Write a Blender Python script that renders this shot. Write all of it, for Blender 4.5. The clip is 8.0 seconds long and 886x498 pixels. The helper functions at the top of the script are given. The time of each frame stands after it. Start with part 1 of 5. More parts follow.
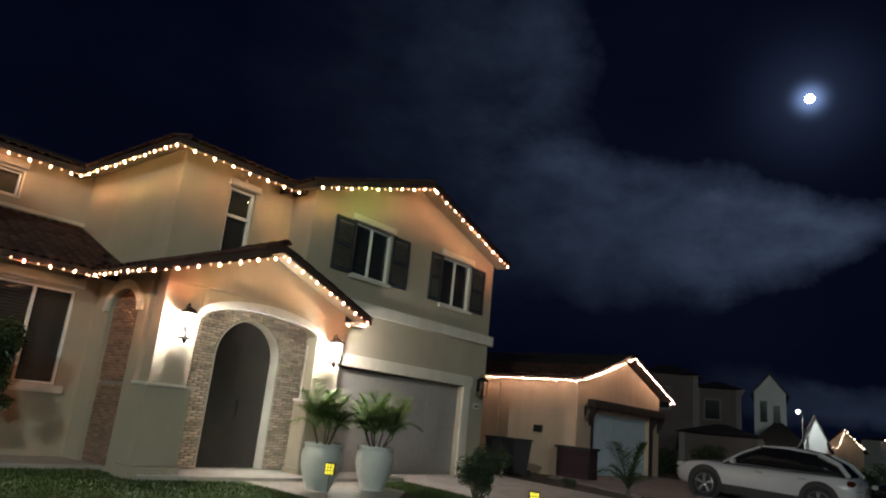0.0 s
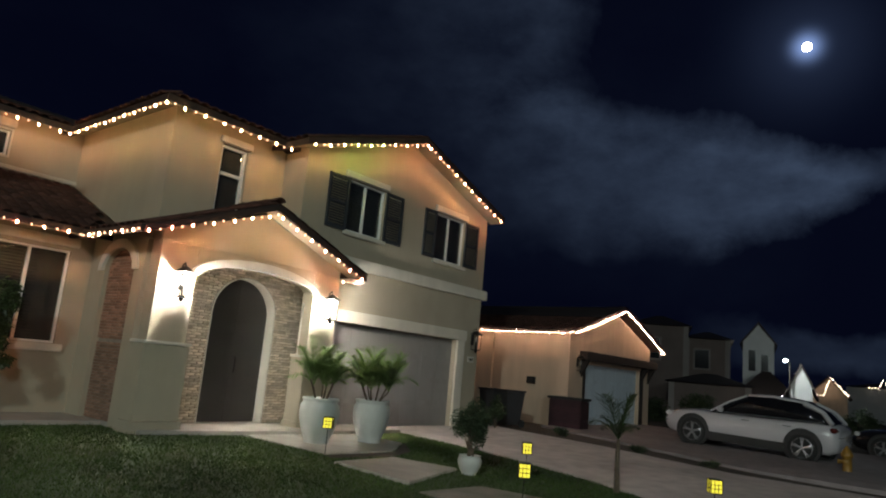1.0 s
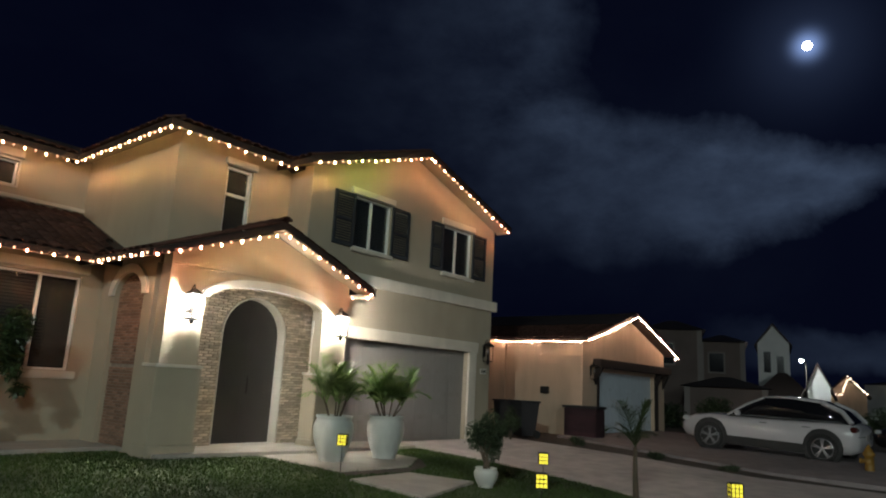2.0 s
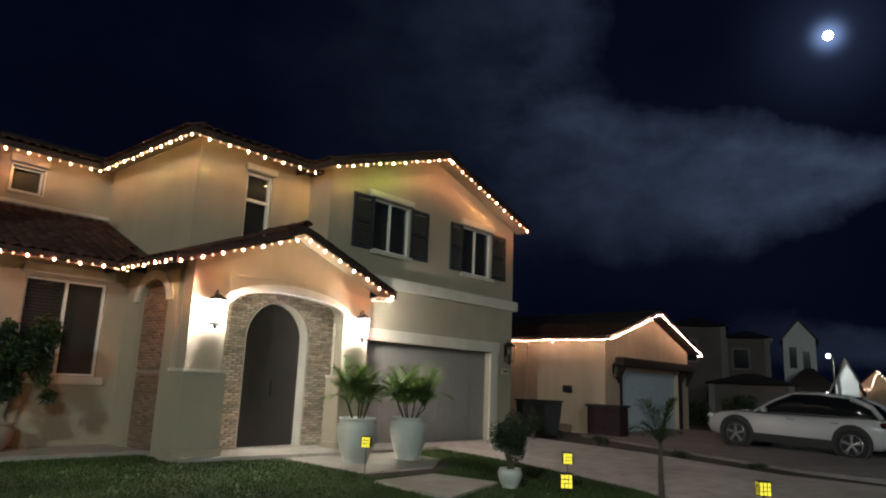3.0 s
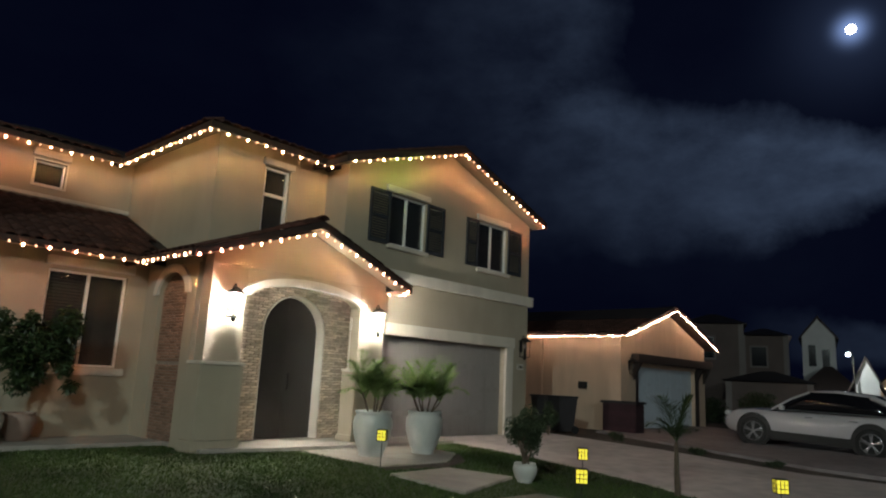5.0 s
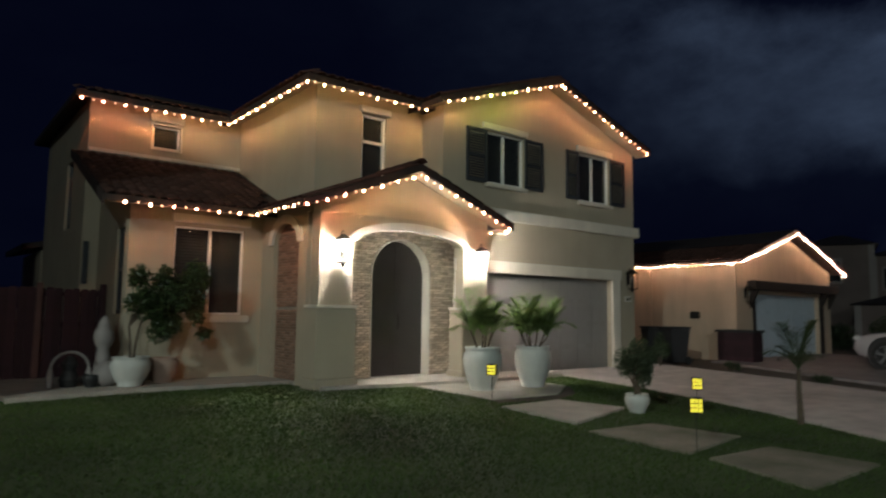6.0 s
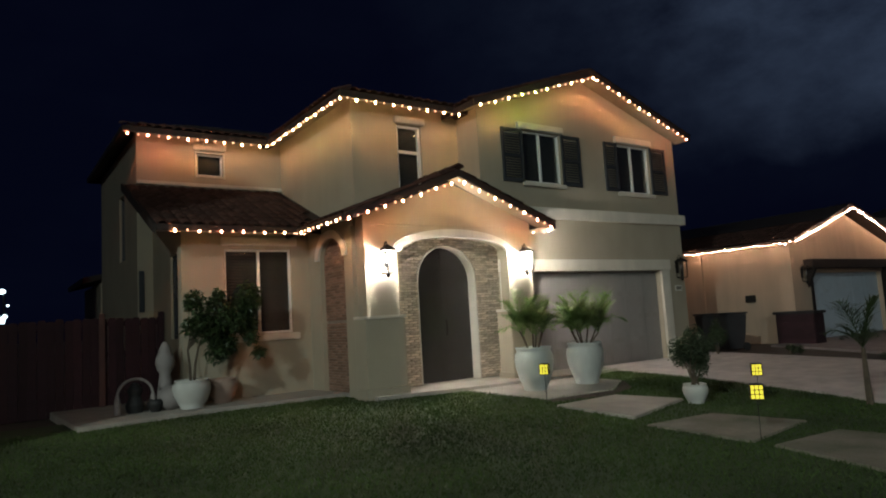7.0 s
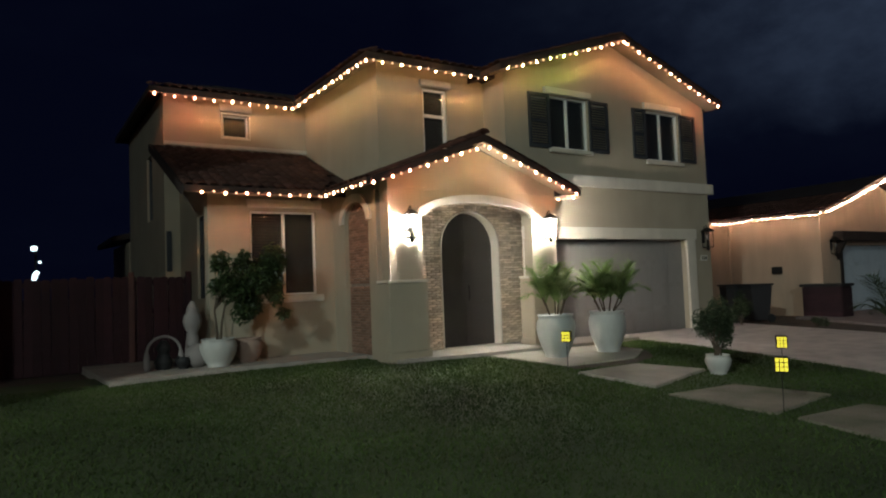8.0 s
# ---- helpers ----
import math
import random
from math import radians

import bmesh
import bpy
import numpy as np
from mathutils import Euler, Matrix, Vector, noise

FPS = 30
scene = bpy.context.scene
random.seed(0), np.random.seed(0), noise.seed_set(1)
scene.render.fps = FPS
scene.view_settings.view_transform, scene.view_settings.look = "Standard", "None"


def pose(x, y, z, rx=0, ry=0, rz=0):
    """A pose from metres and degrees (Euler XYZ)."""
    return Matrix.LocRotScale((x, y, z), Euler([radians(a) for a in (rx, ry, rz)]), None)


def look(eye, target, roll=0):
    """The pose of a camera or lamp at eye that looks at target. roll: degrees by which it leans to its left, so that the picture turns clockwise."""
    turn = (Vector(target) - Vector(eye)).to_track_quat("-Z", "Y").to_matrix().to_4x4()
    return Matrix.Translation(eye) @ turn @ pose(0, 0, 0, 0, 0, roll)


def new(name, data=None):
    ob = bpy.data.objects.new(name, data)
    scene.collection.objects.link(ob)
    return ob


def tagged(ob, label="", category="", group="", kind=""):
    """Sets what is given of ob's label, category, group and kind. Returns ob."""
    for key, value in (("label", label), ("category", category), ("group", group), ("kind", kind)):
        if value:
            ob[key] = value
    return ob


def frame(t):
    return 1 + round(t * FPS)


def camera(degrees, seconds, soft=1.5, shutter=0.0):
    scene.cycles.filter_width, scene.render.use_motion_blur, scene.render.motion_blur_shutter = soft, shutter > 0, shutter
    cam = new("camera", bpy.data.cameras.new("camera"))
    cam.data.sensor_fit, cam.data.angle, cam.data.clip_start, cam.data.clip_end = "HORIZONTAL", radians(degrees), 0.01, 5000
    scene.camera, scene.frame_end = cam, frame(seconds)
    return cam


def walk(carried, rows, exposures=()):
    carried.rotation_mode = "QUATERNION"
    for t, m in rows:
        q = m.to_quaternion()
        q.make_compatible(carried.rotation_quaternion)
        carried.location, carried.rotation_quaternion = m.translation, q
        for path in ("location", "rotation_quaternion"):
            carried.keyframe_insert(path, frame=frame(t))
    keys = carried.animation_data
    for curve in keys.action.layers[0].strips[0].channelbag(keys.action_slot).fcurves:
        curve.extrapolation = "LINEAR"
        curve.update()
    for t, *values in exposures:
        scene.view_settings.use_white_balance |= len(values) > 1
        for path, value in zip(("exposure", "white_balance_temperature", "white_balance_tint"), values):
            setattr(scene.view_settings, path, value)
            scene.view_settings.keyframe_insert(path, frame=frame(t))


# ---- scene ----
cam = camera(67.2, 8.0, soft=2.0, shutter=0.4)
PATH = [
    (0, (0.224, 0.167, 1.274), (1.71, 1.412, 1.768), 5.8),
    (0.5, (0.232, 0.169, 1.308), (1.744, 1.405, 1.738), 5.5),
    (1, (0.163, 0.135, 1.327), (1.692, 1.373, 1.686), 5.2),
    (1.5, (0.172, 0.133, 1.304), (1.673, 1.394, 1.7), 3.6),
    (1.7, (0.179, 0.132, 1.307), (1.682, 1.39, 1.704), 3.3),
    (2.8, (0.166, 0.137, 1.324), (1.656, 1.411, 1.72), 2.1),
    (3, (0.158, 0.132, 1.323), (1.628, 1.43, 1.718), 2.3),
    (3.5, (0.146, 0.104, 1.326), (1.602, 1.415, 1.726), 2.8),
    (4, (0.149, 0.108, 1.323), (1.603, 1.422, 1.722), 2.9),
    (4.2, (0.152, 0.117, 1.324), (1.613, 1.42, 1.731), 2.9),
    (5.3, (0.133, 0.126, 1.306), (1.54, 1.507, 1.64), 2.7),
    (5.5, (0.135, 0.108, 1.302), (1.501, 1.539, 1.591), 2.6),
    (6, (0.119, 0.104, 1.296), (1.363, 1.659, 1.485), 0.7),
    (6.5, (0.081, 0.084, 1.326), (1.195, 1.734, 1.514), -2.6),
    (7, (0.115, 0.057, 1.302), (1.252, 1.69, 1.506), -3.4),
    (7.5, (0.118, 0.078, 1.293), (1.235, 1.73, 1.44), -2.6),
    (8, (0.091, 0.077, 1.315), (1.173, 1.755, 1.417), -2.2),
]
walk(cam, [(t, look(eye, target, roll)) for t, eye, target, roll in PATH], [(0, 0.12), (4.2, 0.10), (5.5, 0.02), (8, 0.0)])


# ---- light: night sky, moon glow, lamps ----
MOON = Vector((0.8825, 0.1512, 0.4454)).normalized()


def make_world():
    w = bpy.data.worlds.new("night_sky")
    scene.world = w
    w.use_nodes = True
    nt = w.node_tree
    N, L = nt.nodes, nt.links
    N.clear()

    def node(kind, **kw):
        n = N.new(kind)
        for k, v in kw.items():
            n.inputs[k].default_value = v
        return n

    def maths(op, a, b=None, c=None, clamp=False):
        n = N.new("ShaderNodeMath")
        n.operation, n.use_clamp = op, clamp
        for i, v in enumerate((a, b, c)):
            if v is None:
                continue
            if isinstance(v, (int, float)):
                n.inputs[i].default_value = v
            else:
                L.new(v, n.inputs[i])
        return n.outputs[0]

    co = N.new("ShaderNodeTexCoord").outputs["Generated"]

    def dot(v):
        n = N.new("ShaderNodeVectorMath")
        n.operation = "DOT_PRODUCT"
        L.new(co, n.inputs[0])
        n.inputs[1].default_value = v
        return n.outputs["Value"]

    # plane coordinates round the middle of the seen sky
    az, el = radians(60), radians(18)
    F = Vector((math.sin(az) * math.cos(el), math.cos(az) * math.cos(el), math.sin(el)))
    R = Vector((math.cos(az), -math.sin(az), 0))
    U = R.cross(F)
    depth = maths("MAXIMUM", dot(F), 0.15)
    u, v = maths("DIVIDE", dot(R), depth), maths("DIVIDE", dot(U), depth)

    def noise_of(scale, detail, rough=0.55, offset=(0, 0, 0), stretch=(1, 1, 1)):
        m = N.new("ShaderNodeMapping")
        L.new(co, m.inputs[0])
        m.inputs["Location"].default_value, m.inputs["Scale"].default_value = offset, stretch
        n = node("ShaderNodeTexNoise", Scale=scale, Detail=detail, Roughness=rough)
        L.new(m.outputs[0], n.inputs["Vector"])
        return n.outputs["Fac"]

    warp_a = maths("SUBTRACT", noise_of(5.0, 6, 0.6), 0.5)
    warp_b = maths("SUBTRACT", noise_of(5.0, 6, 0.6, (7, 3, 1)), 0.5)
    u2 = maths("MULTIPLY_ADD", warp_a, 0.16, u)
    v2 = maths("MULTIPLY_ADD", warp_b, 0.13, v)
    def side(nu, nv, c, soft):
        """1 where nu * u + nv * v + c is over 0, with a soft edge."""
        d = maths("MULTIPLY_ADD", u2, nu / soft, maths("MULTIPLY_ADD", v2, nv / soft, c / soft + 0.5))
        n = N.new("ShaderNodeClamp")
        L.new(d, n.inputs[0])
        return maths("SMOOTH_MIN", n.outputs[0], 1.0, 0.3)

    def times(*fs):
        out = fs[0]
        for f in fs[1:]:
            out = maths("MULTIPLY", out, f)
        return out

    # a high bank of cloud, and a wedge that tapers away from it under the moon
    top = side(-0.18, -1.0, 0.098, 0.045)
    wedge = times(top, side(0.0, 1.0, 0.115, 0.07), side(-0.40, 1.0, 0.190, 0.045), side(1.0, 0.1, -0.04, 0.34),
                  maths("MULTIPLY_ADD", side(0.18, 1.0, -0.055, 0.09), 0.36, 0.66))
    bank = times(side(-1.0, -0.12, 0.046, 0.06), side(1.0, 0.0, 0.36, 0.30), side(0.0, 1.0, -0.03, 0.22),
                 maths("MULTIPLY_ADD", side(1.0, 0.1, 0.10, 0.22), 0.25, 0.12))
    low = times(side(-0.06, -1.0, -0.188, 0.02), side(0.06, 1.0, 0.245, 0.03), side(1.0, 0.0, -0.27, 0.2), 0.26)
    haze = times(side(1.0, 0.0, 0.22, 0.35), side(-1.0, 0.0, 0.25, 0.3), side(0.0, -1.0, 0.12, 0.12), side(0.0, 1.0, 0.16, 0.1), 0.05)
    total = maths("ADD", maths("ADD", wedge, bank), maths("ADD", low, haze))
    fluff = noise_of(7.0, 8, 0.62, (2, 5, 4), (1, 1, 1.8))
    streak = noise_of(3.0, 5, 0.6, (1, 9, 2), (1.0, 1.0, 2.2))
    lumps = maths("MULTIPLY_ADD", maths("SUBTRACT", fluff, 0.5), 2.6, maths("MULTIPLY", maths("SUBTRACT", streak, 0.5), 1.4))
    dens = maths("MULTIPLY", total, maths("MULTIPLY_ADD", lumps, 1.0, 1.0), clamp=True)
    thin = maths("MULTIPLY", maths("SUBTRACT", streak, 0.52, clamp=True), 0.07)
    dens = maths("ADD", dens, thin, clamp=True)
    # glow round the moon
    near = maths("MAXIMUM", dot(tuple(MOON)), 0.0)
    g1 = maths("MULTIPLY", maths("POWER", near, 9000.0), 0.45)
    g2 = maths("MULTIPLY", maths("POWER", near, 420.0), 0.022)
    g3 = maths("MULTIPLY", maths("POWER", near, 14.0), 0.0010)
    glow = maths("ADD", g1, maths("ADD", g2, g3))
    # faint lightening toward the lit town at the horizon
    mix = N.new("ShaderNodeMix")
    mix.data_type = "RGBA"
    L.new(dens, mix.inputs["Factor"])
    mix.inputs["A"].default_value = (0.0011, 0.0017, 0.0066, 1)
    mix.inputs["B"].default_value = (0.032, 0.047, 0.080, 1)
    tint = N.new("ShaderNodeMix")
    tint.data_type, tint.blend_type = "RGBA", "ADD"
    tint.inputs["Factor"].default_value = 1.0
    gcol = N.new("ShaderNodeCombineColor")
    for ch, k in (("Red", 0.48), ("Green", 0.72), ("Blue", 1.4)):
        L.new(maths("MULTIPLY", glow, k), gcol.inputs[ch])
    L.new(mix.outputs["Result"], tint.inputs["A"])
    L.new(gcol.outputs[0], tint.inputs["B"])
    bg = node("ShaderNodeBackground", Strength=1.0)
    L.new(tint.outputs["Result"], bg.inputs["Color"])
    out = N.new("ShaderNodeOutputWorld")
    L.new(bg.outputs[0], out.inputs[0])


make_world()


def lamp(name, kind, where, power, colour, size=0.05, target=None, angle=60, blend=0.5):
    d = bpy.data.lights.new(name, kind)
    d.energy, d.color = power, colour
    d.shadow_soft_size = size
    if kind == "SPOT":
        d.spot_size, d.spot_blend = radians(angle), blend
    ob = new(name, d)
    ob.matrix_world = look(where, target) if target else Matrix.Translation(where)
    return ob


# two unseen lamps behind the viewer: the nearer, a street lamp on the near verge, casts the tree's shadow; the other is
# added fill
lamp("unseen_lamp_light", "POINT", (-21.5, -7.4, 13.3), 10000, (0.85, 1.0, 0.94), 0.25)
# added fill for the fronts and fence, no lamp known here
lamp("unseen_lamp_light", "POINT", (-14.0, -22.0, 10.0), 6300, (0.85, 1.0, 0.97), 0.25)


# ---- materials ----
def material(name, colour, rough=0.8, metal=0.0, scale=6.0, vary=0.25, fine=90.0, bump=0.25, depth=0.004, emit=None,
             emit_power=0.0, random_tint=0.0, island=False, second=None, spec=0.5, coat=0.0, stain=0.0, sheer=0.0):
    m = bpy.data.materials.new(name)
    m.use_nodes = True
    nt = m.node_tree
    N, L = nt.nodes, nt.links
    b = N["Principled BSDF"]
    b.inputs["Roughness"].default_value, b.inputs["Metallic"].default_value = rough, metal
    b.inputs["Specular IOR Level"].default_value = spec
    b.inputs["Coat Weight"].default_value = coat
    co = N.new("ShaderNodeTexCoord").outputs["Object"]
    big, small = N.new("ShaderNodeTexNoise"), N.new("ShaderNodeTexNoise")
    for n, s, d in ((big, scale, 4), (small, fine, 3)):
        L.new(co, n.inputs["Vector"])
        n.inputs["Scale"].default_value, n.inputs["Detail"].default_value = s, d
    second = second or [c * (1 - vary) for c in colour]
    ramp = N.new("ShaderNodeMix")
    ramp.data_type = "RGBA"
    mixf = N.new("ShaderNodeMath")
    mixf.operation = "MULTIPLY_ADD"
    L.new(small.outputs["Fac"], mixf.inputs[0])
    mixf.inputs[1].default_value = 0.6
    shift = N.new("ShaderNodeMath")
    shift.operation = "MULTIPLY_ADD"
    L.new(big.outputs["Fac"], shift.inputs[0])
    shift.inputs[1].default_value, shift.inputs[2].default_value = 1.8, -0.7
    L.new(shift.outputs[0], mixf.inputs[2])
    mixf.use_clamp = True
    L.new(mixf.outputs[0], ramp.inputs["Factor"])
    ramp.inputs["A"].default_value, ramp.inputs["B"].default_value = (*second, 1), (*colour, 1)
    last = ramp.outputs["Result"]
    if random_tint:
        h = N.new("ShaderNodeHueSaturation")
        src = N.new("ShaderNodeNewGeometry").outputs["Random Per Island"] if island else N.new("ShaderNodeObjectInfo").outputs["Random"]
        r = N.new("ShaderNodeMapRange")
        L.new(src, r.inputs["Value"])
        r.inputs["To Min"].default_value, r.inputs["To Max"].default_value = 1 - random_tint, 1 + random_tint
        L.new(r.outputs[0], h.inputs["Value"])
        L.new(last, h.inputs["Color"])
        last = h.outputs["Color"]
    if stain:
        v = N.new("ShaderNodeTexNoise")
        mp = N.new("ShaderNodeMapping")
        L.new(co, mp.inputs[0])
        mp.inputs["Scale"].default_value = (2.2, 2.2, 0.5)
        L.new(mp.outputs[0], v.inputs["Vector"])
        v.inputs["Scale"].default_value, v.inputs["Detail"].default_value = 1.4, 6
        rr = N.new("ShaderNodeMapRange")
        L.new(v.outputs["Fac"], rr.inputs["Value"])
        rr.inputs["From Min"].default_value, rr.inputs["From Max"].default_value = 0.35, 0.75
        rr.inputs["To Min"].default_value, rr.inputs["To Max"].default_value = 1.0, 1.0 - stain
        mm = N.new("ShaderNodeMix")
        mm.data_type, mm.blend_type = "RGBA", "MULTIPLY"
        mm.inputs["Factor"].default_value = 1.0
        L.new(last, mm.inputs["A"])
        L.new(rr.outputs[0], mm.inputs["B"])
        last = mm.outputs["Result"]
    L.new(last, b.inputs["Base Color"])
    bp = N.new("ShaderNodeBump")
    bp.inputs["Strength"].default_value, bp.inputs["Distance"].default_value = bump, depth
    L.new(small.outputs["Fac"], bp.inputs["Height"])
    L.new(bp.outputs[0], b.inputs["Normal"])
    if sheer:
        tl, ms = N.new("ShaderNodeBsdfTranslucent"), N.new("ShaderNodeMixShader")
        L.new(last, tl.inputs["Color"])
        ms.inputs[0].default_value = sheer
        L.new(b.outputs[0], ms.inputs[1])
        L.new(tl.outputs[0], ms.inputs[2])
        L.new(ms.outputs[0], N["Material Output"].inputs["Surface"])
    if emit:
        b.inputs["Emission Color"].default_value = (*emit, 1)
        b.inputs["Emission Strength"].default_value = emit_power
    return m


def glow(name, colour, power):
    m = bpy.data.materials.new(name)
    m.use_nodes = True
    N = m.node_tree.nodes
    b = N["Principled BSDF"]
    b.inputs["Base Color"].default_value = (*[min(0.9, c) for c in colour], 1)
    b.inputs["Emission Color"].default_value = (*colour, 1)
    b.inputs["Emission Strength"].default_value = power
    return m


def light_filter(name, colour):
    m = bpy.data.materials.new(name)
    m.use_nodes = True
    N, L = m.node_tree.nodes, m.node_tree.links
    t = N.new("ShaderNodeBsdfTransparent")
    t.inputs["Color"].default_value = (*colour, 1)
    L.new(t.outputs[0], N["Material Output"].inputs["Surface"])
    return m


def glass(name, tint=(0.9, 0.95, 0.95), through_part=0.86):
    m = bpy.data.materials.new(name)
    m.use_nodes = True
    nt = m.node_tree
    N, L = nt.nodes, nt.links
    N.clear()
    out, mix = N.new("ShaderNodeOutputMaterial"), N.new("ShaderNodeMixShader")
    tr, gl, fr = N.new("ShaderNodeBsdfTransparent"), N.new("ShaderNodeBsdfGlossy"), N.new("ShaderNodeLayerWeight")
    tr.inputs["Color"].default_value = (*[c * through_part for c in tint], 1)
    gl.inputs["Roughness"].default_value = 0.04
    fr.inputs["Blend"].default_value = 0.18
    L.new(fr.outputs["Facing"], mix.inputs[0])
    L.new(tr.outputs[0], mix.inputs[1])
    L.new(gl.outputs[0], mix.inputs[2])
    L.new(mix.outputs[0], out.inputs[0])
    return m


STUCCO = material("stucco", (0.40, 0.345, 0.255), 0.92, scale=1.2, vary=0.14, fine=130, bump=0.55, depth=0.004, stain=0.06)
STUCCO_B = material("stucco_neighbour", (0.62, 0.46, 0.335), 0.92, scale=1.1, vary=0.14, fine=120, bump=0.5, stain=0.15)
TRIM = material("trim_paint", (0.66, 0.61, 0.51), 0.75, scale=2.5, vary=0.12, fine=140, bump=0.35, depth=0.002, stain=0.15)
WHITE = material("white_vinyl", (0.74, 0.73, 0.69), 0.45, scale=4, vary=0.08, fine=60, bump=0.05)
TILE = material("roof_tile", (0.064, 0.030, 0.022), 0.9, spec=0.25, scale=5, vary=0.45, fine=70, bump=0.5, random_tint=0.35)
TILE_J = material("roof_tile_field", (0.060, 0.028, 0.021), 0.9, spec=0.25, scale=5, vary=0.45, fine=70, bump=0.5, random_tint=0.35, island=True)
FASCIA = material("fascia_paint", (0.030, 0.019, 0.015), 0.75, scale=3, vary=0.25, fine=60, bump=0.2)
BRICK = material("brick", (0.70, 0.575, 0.43), 0.9, scale=14, vary=0.45, fine=120, bump=0.8, random_tint=0.32)
BRICK_J = material("brick_field", (0.70, 0.575, 0.43), 0.9, scale=14, vary=0.45, fine=120, bump=0.8, random_tint=0.32, island=True)
MORTAR = material("mortar", (0.32, 0.27, 0.215), 0.95, scale=9, vary=0.3, fine=150, bump=0.6)
BRICK_RED = material("brick_red", (0.30, 0.185, 0.13), 0.9, scale=14, vary=0.35, fine=120, bump=0.6, random_tint=0.3)
DOOR = material("door_paint", (0.040, 0.036, 0.034), 0.38, scale=2, vary=0.3, fine=40, bump=0.1)
GARAGE = material("garage_paint", (0.31, 0.285, 0.265), 0.6, scale=1.5, vary=0.2, fine=90, bump=0.15, stain=0.2)
# a cold lamp's bluish cast is put into the white door's colour
GARAGE_COLD_LIT = material("garage_cold_lit", (0.70, 0.78, 0.85), 0.5, scale=1.5, vary=0.15, fine=90, bump=0.15, stain=0.2)
SHUTTER = material("shutter_paint", (0.032, 0.038, 0.045), 0.6, scale=4, vary=0.3, fine=80, bump=0.2)
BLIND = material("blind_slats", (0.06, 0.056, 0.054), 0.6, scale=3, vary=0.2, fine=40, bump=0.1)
UNLIT_ROOM = material("unlit_room_sheet", (0.035, 0.032, 0.03), 0.9, scale=2, vary=0.3)
GLASS = glass("window_glass")
CONCRETE = material("concrete", (0.44, 0.40, 0.345), 0.9, scale=0.9, vary=0.3, fine=60, bump=0.4, depth=0.003, stain=0.2)
PATHDIRT = material("worn_slab", (0.29, 0.25, 0.205), 0.95, scale=1.6, vary=0.45, fine=45, bump=0.7, depth=0.006, second=(0.095, 0.095, 0.055))
DRIVE = material("driveway_concrete", (0.58, 0.51, 0.475), 0.85, scale=0.6, vary=0.3, fine=50, bump=0.4, depth=0.003, stain=0.3)
DRIVE_B = material("driveway_concrete_dark", (0.28, 0.24, 0.24), 0.85, scale=0.6, vary=0.3, fine=50, bump=0.4, depth=0.003, stain=0.3)
ASPHALT = material("asphalt", (0.055, 0.055, 0.058), 0.85, scale=0.8, vary=0.3, fine=110, bump=0.6)
SOIL = material("soil", (0.085, 0.064, 0.048), 0.95, scale=1.6, vary=0.5, fine=50, bump=0.8, depth=0.02)
TURF = material("turf", (0.058, 0.090, 0.026), 0.95, scale=0.55, vary=0.5, fine=60, bump=0.5, depth=0.008, second=(0.026, 0.036, 0.014))
BLADE = material("grass_blade", (0.074, 0.115, 0.033), 0.9, scale=0.55, vary=0.55, fine=20, bump=0.0, spec=0.1, random_tint=0.2, island=True, second=(0.026, 0.038, 0.015))
POT_GLAZE = material("pot_glaze", (0.50, 0.52, 0.475), 0.42, scale=3.0, vary=0.14, fine=40, bump=0.12, stain=0.2)
POT_WHITE = material("pot_white", (0.64, 0.63, 0.58), 0.55, scale=3.0, vary=0.15, fine=40, bump=0.12, stain=0.25)
POT_BROWN = material("pot_terracotta", (0.40, 0.27, 0.21), 0.75, scale=4.0, vary=0.25, fine=50, bump=0.2)
BARK = material("bark", (0.115, 0.085, 0.058), 0.9, scale=12, vary=0.45, fine=60, bump=0.9, depth=0.01)
LEAF = material("leaf", (0.065, 0.105, 0.038), 0.42, scale=3, vary=0.4, fine=20, bump=0.0, sheer=0.35, random_tint=0.4, island=True)
FROND = material("frond", (0.25, 0.36, 0.13), 0.6, spec=0.2, scale=3, vary=0.4, fine=20, bump=0.0, sheer=0.4, random_tint=0.35, island=True)
NEEDLE = material("shrub_leaf", (0.060, 0.088, 0.042), 0.6, scale=3, vary=0.4, fine=20, bump=0.0, sheer=0.3, random_tint=0.4, island=True)
IRON = material("black_iron", (0.022, 0.020, 0.018), 0.5, 0.6, scale=10, vary=0.3, fine=120, bump=0.2)
FENCE = material("fence_wood", (0.046, 0.016, 0.021), 0.85, scale=5, vary=0.45, fine=70, bump=0.6, random_tint=0.3)
FENCE_PALE = material("fence_wood_pale", (0.14, 0.07, 0.06), 0.85, scale=5, vary=0.35, fine=70, bump=0.6)
SIDING = material("pale_siding", (0.52, 0.52, 0.51), 0.8, scale=1.0, vary=0.2, fine=40, bump=0.2)
FAR_TRIM = material("dull_trim", (0.24, 0.21, 0.20), 0.85, scale=1.0, vary=0.25, fine=40, bump=0.2)
DARKWALL = material("brown_stucco", (0.15, 0.115, 0.105), 0.9, scale=1.0, vary=0.25, fine=60, bump=0.4)
CAR_PAINT = material("car_paint_white", (0.46, 0.44, 0.45), 0.22, scale=1.0, vary=0.05, fine=20, bump=0.0, coat=0.6)
CAR_BLACK = material("car_paint_black", (0.012, 0.012, 0.014), 0.2, scale=1.0, vary=0.1, fine=20, bump=0.0, coat=0.6)
TINTED = material("tinted_glass", (0.008, 0.008, 0.010), 0.08, scale=1.0, vary=0.1, fine=20, bump=0.0)
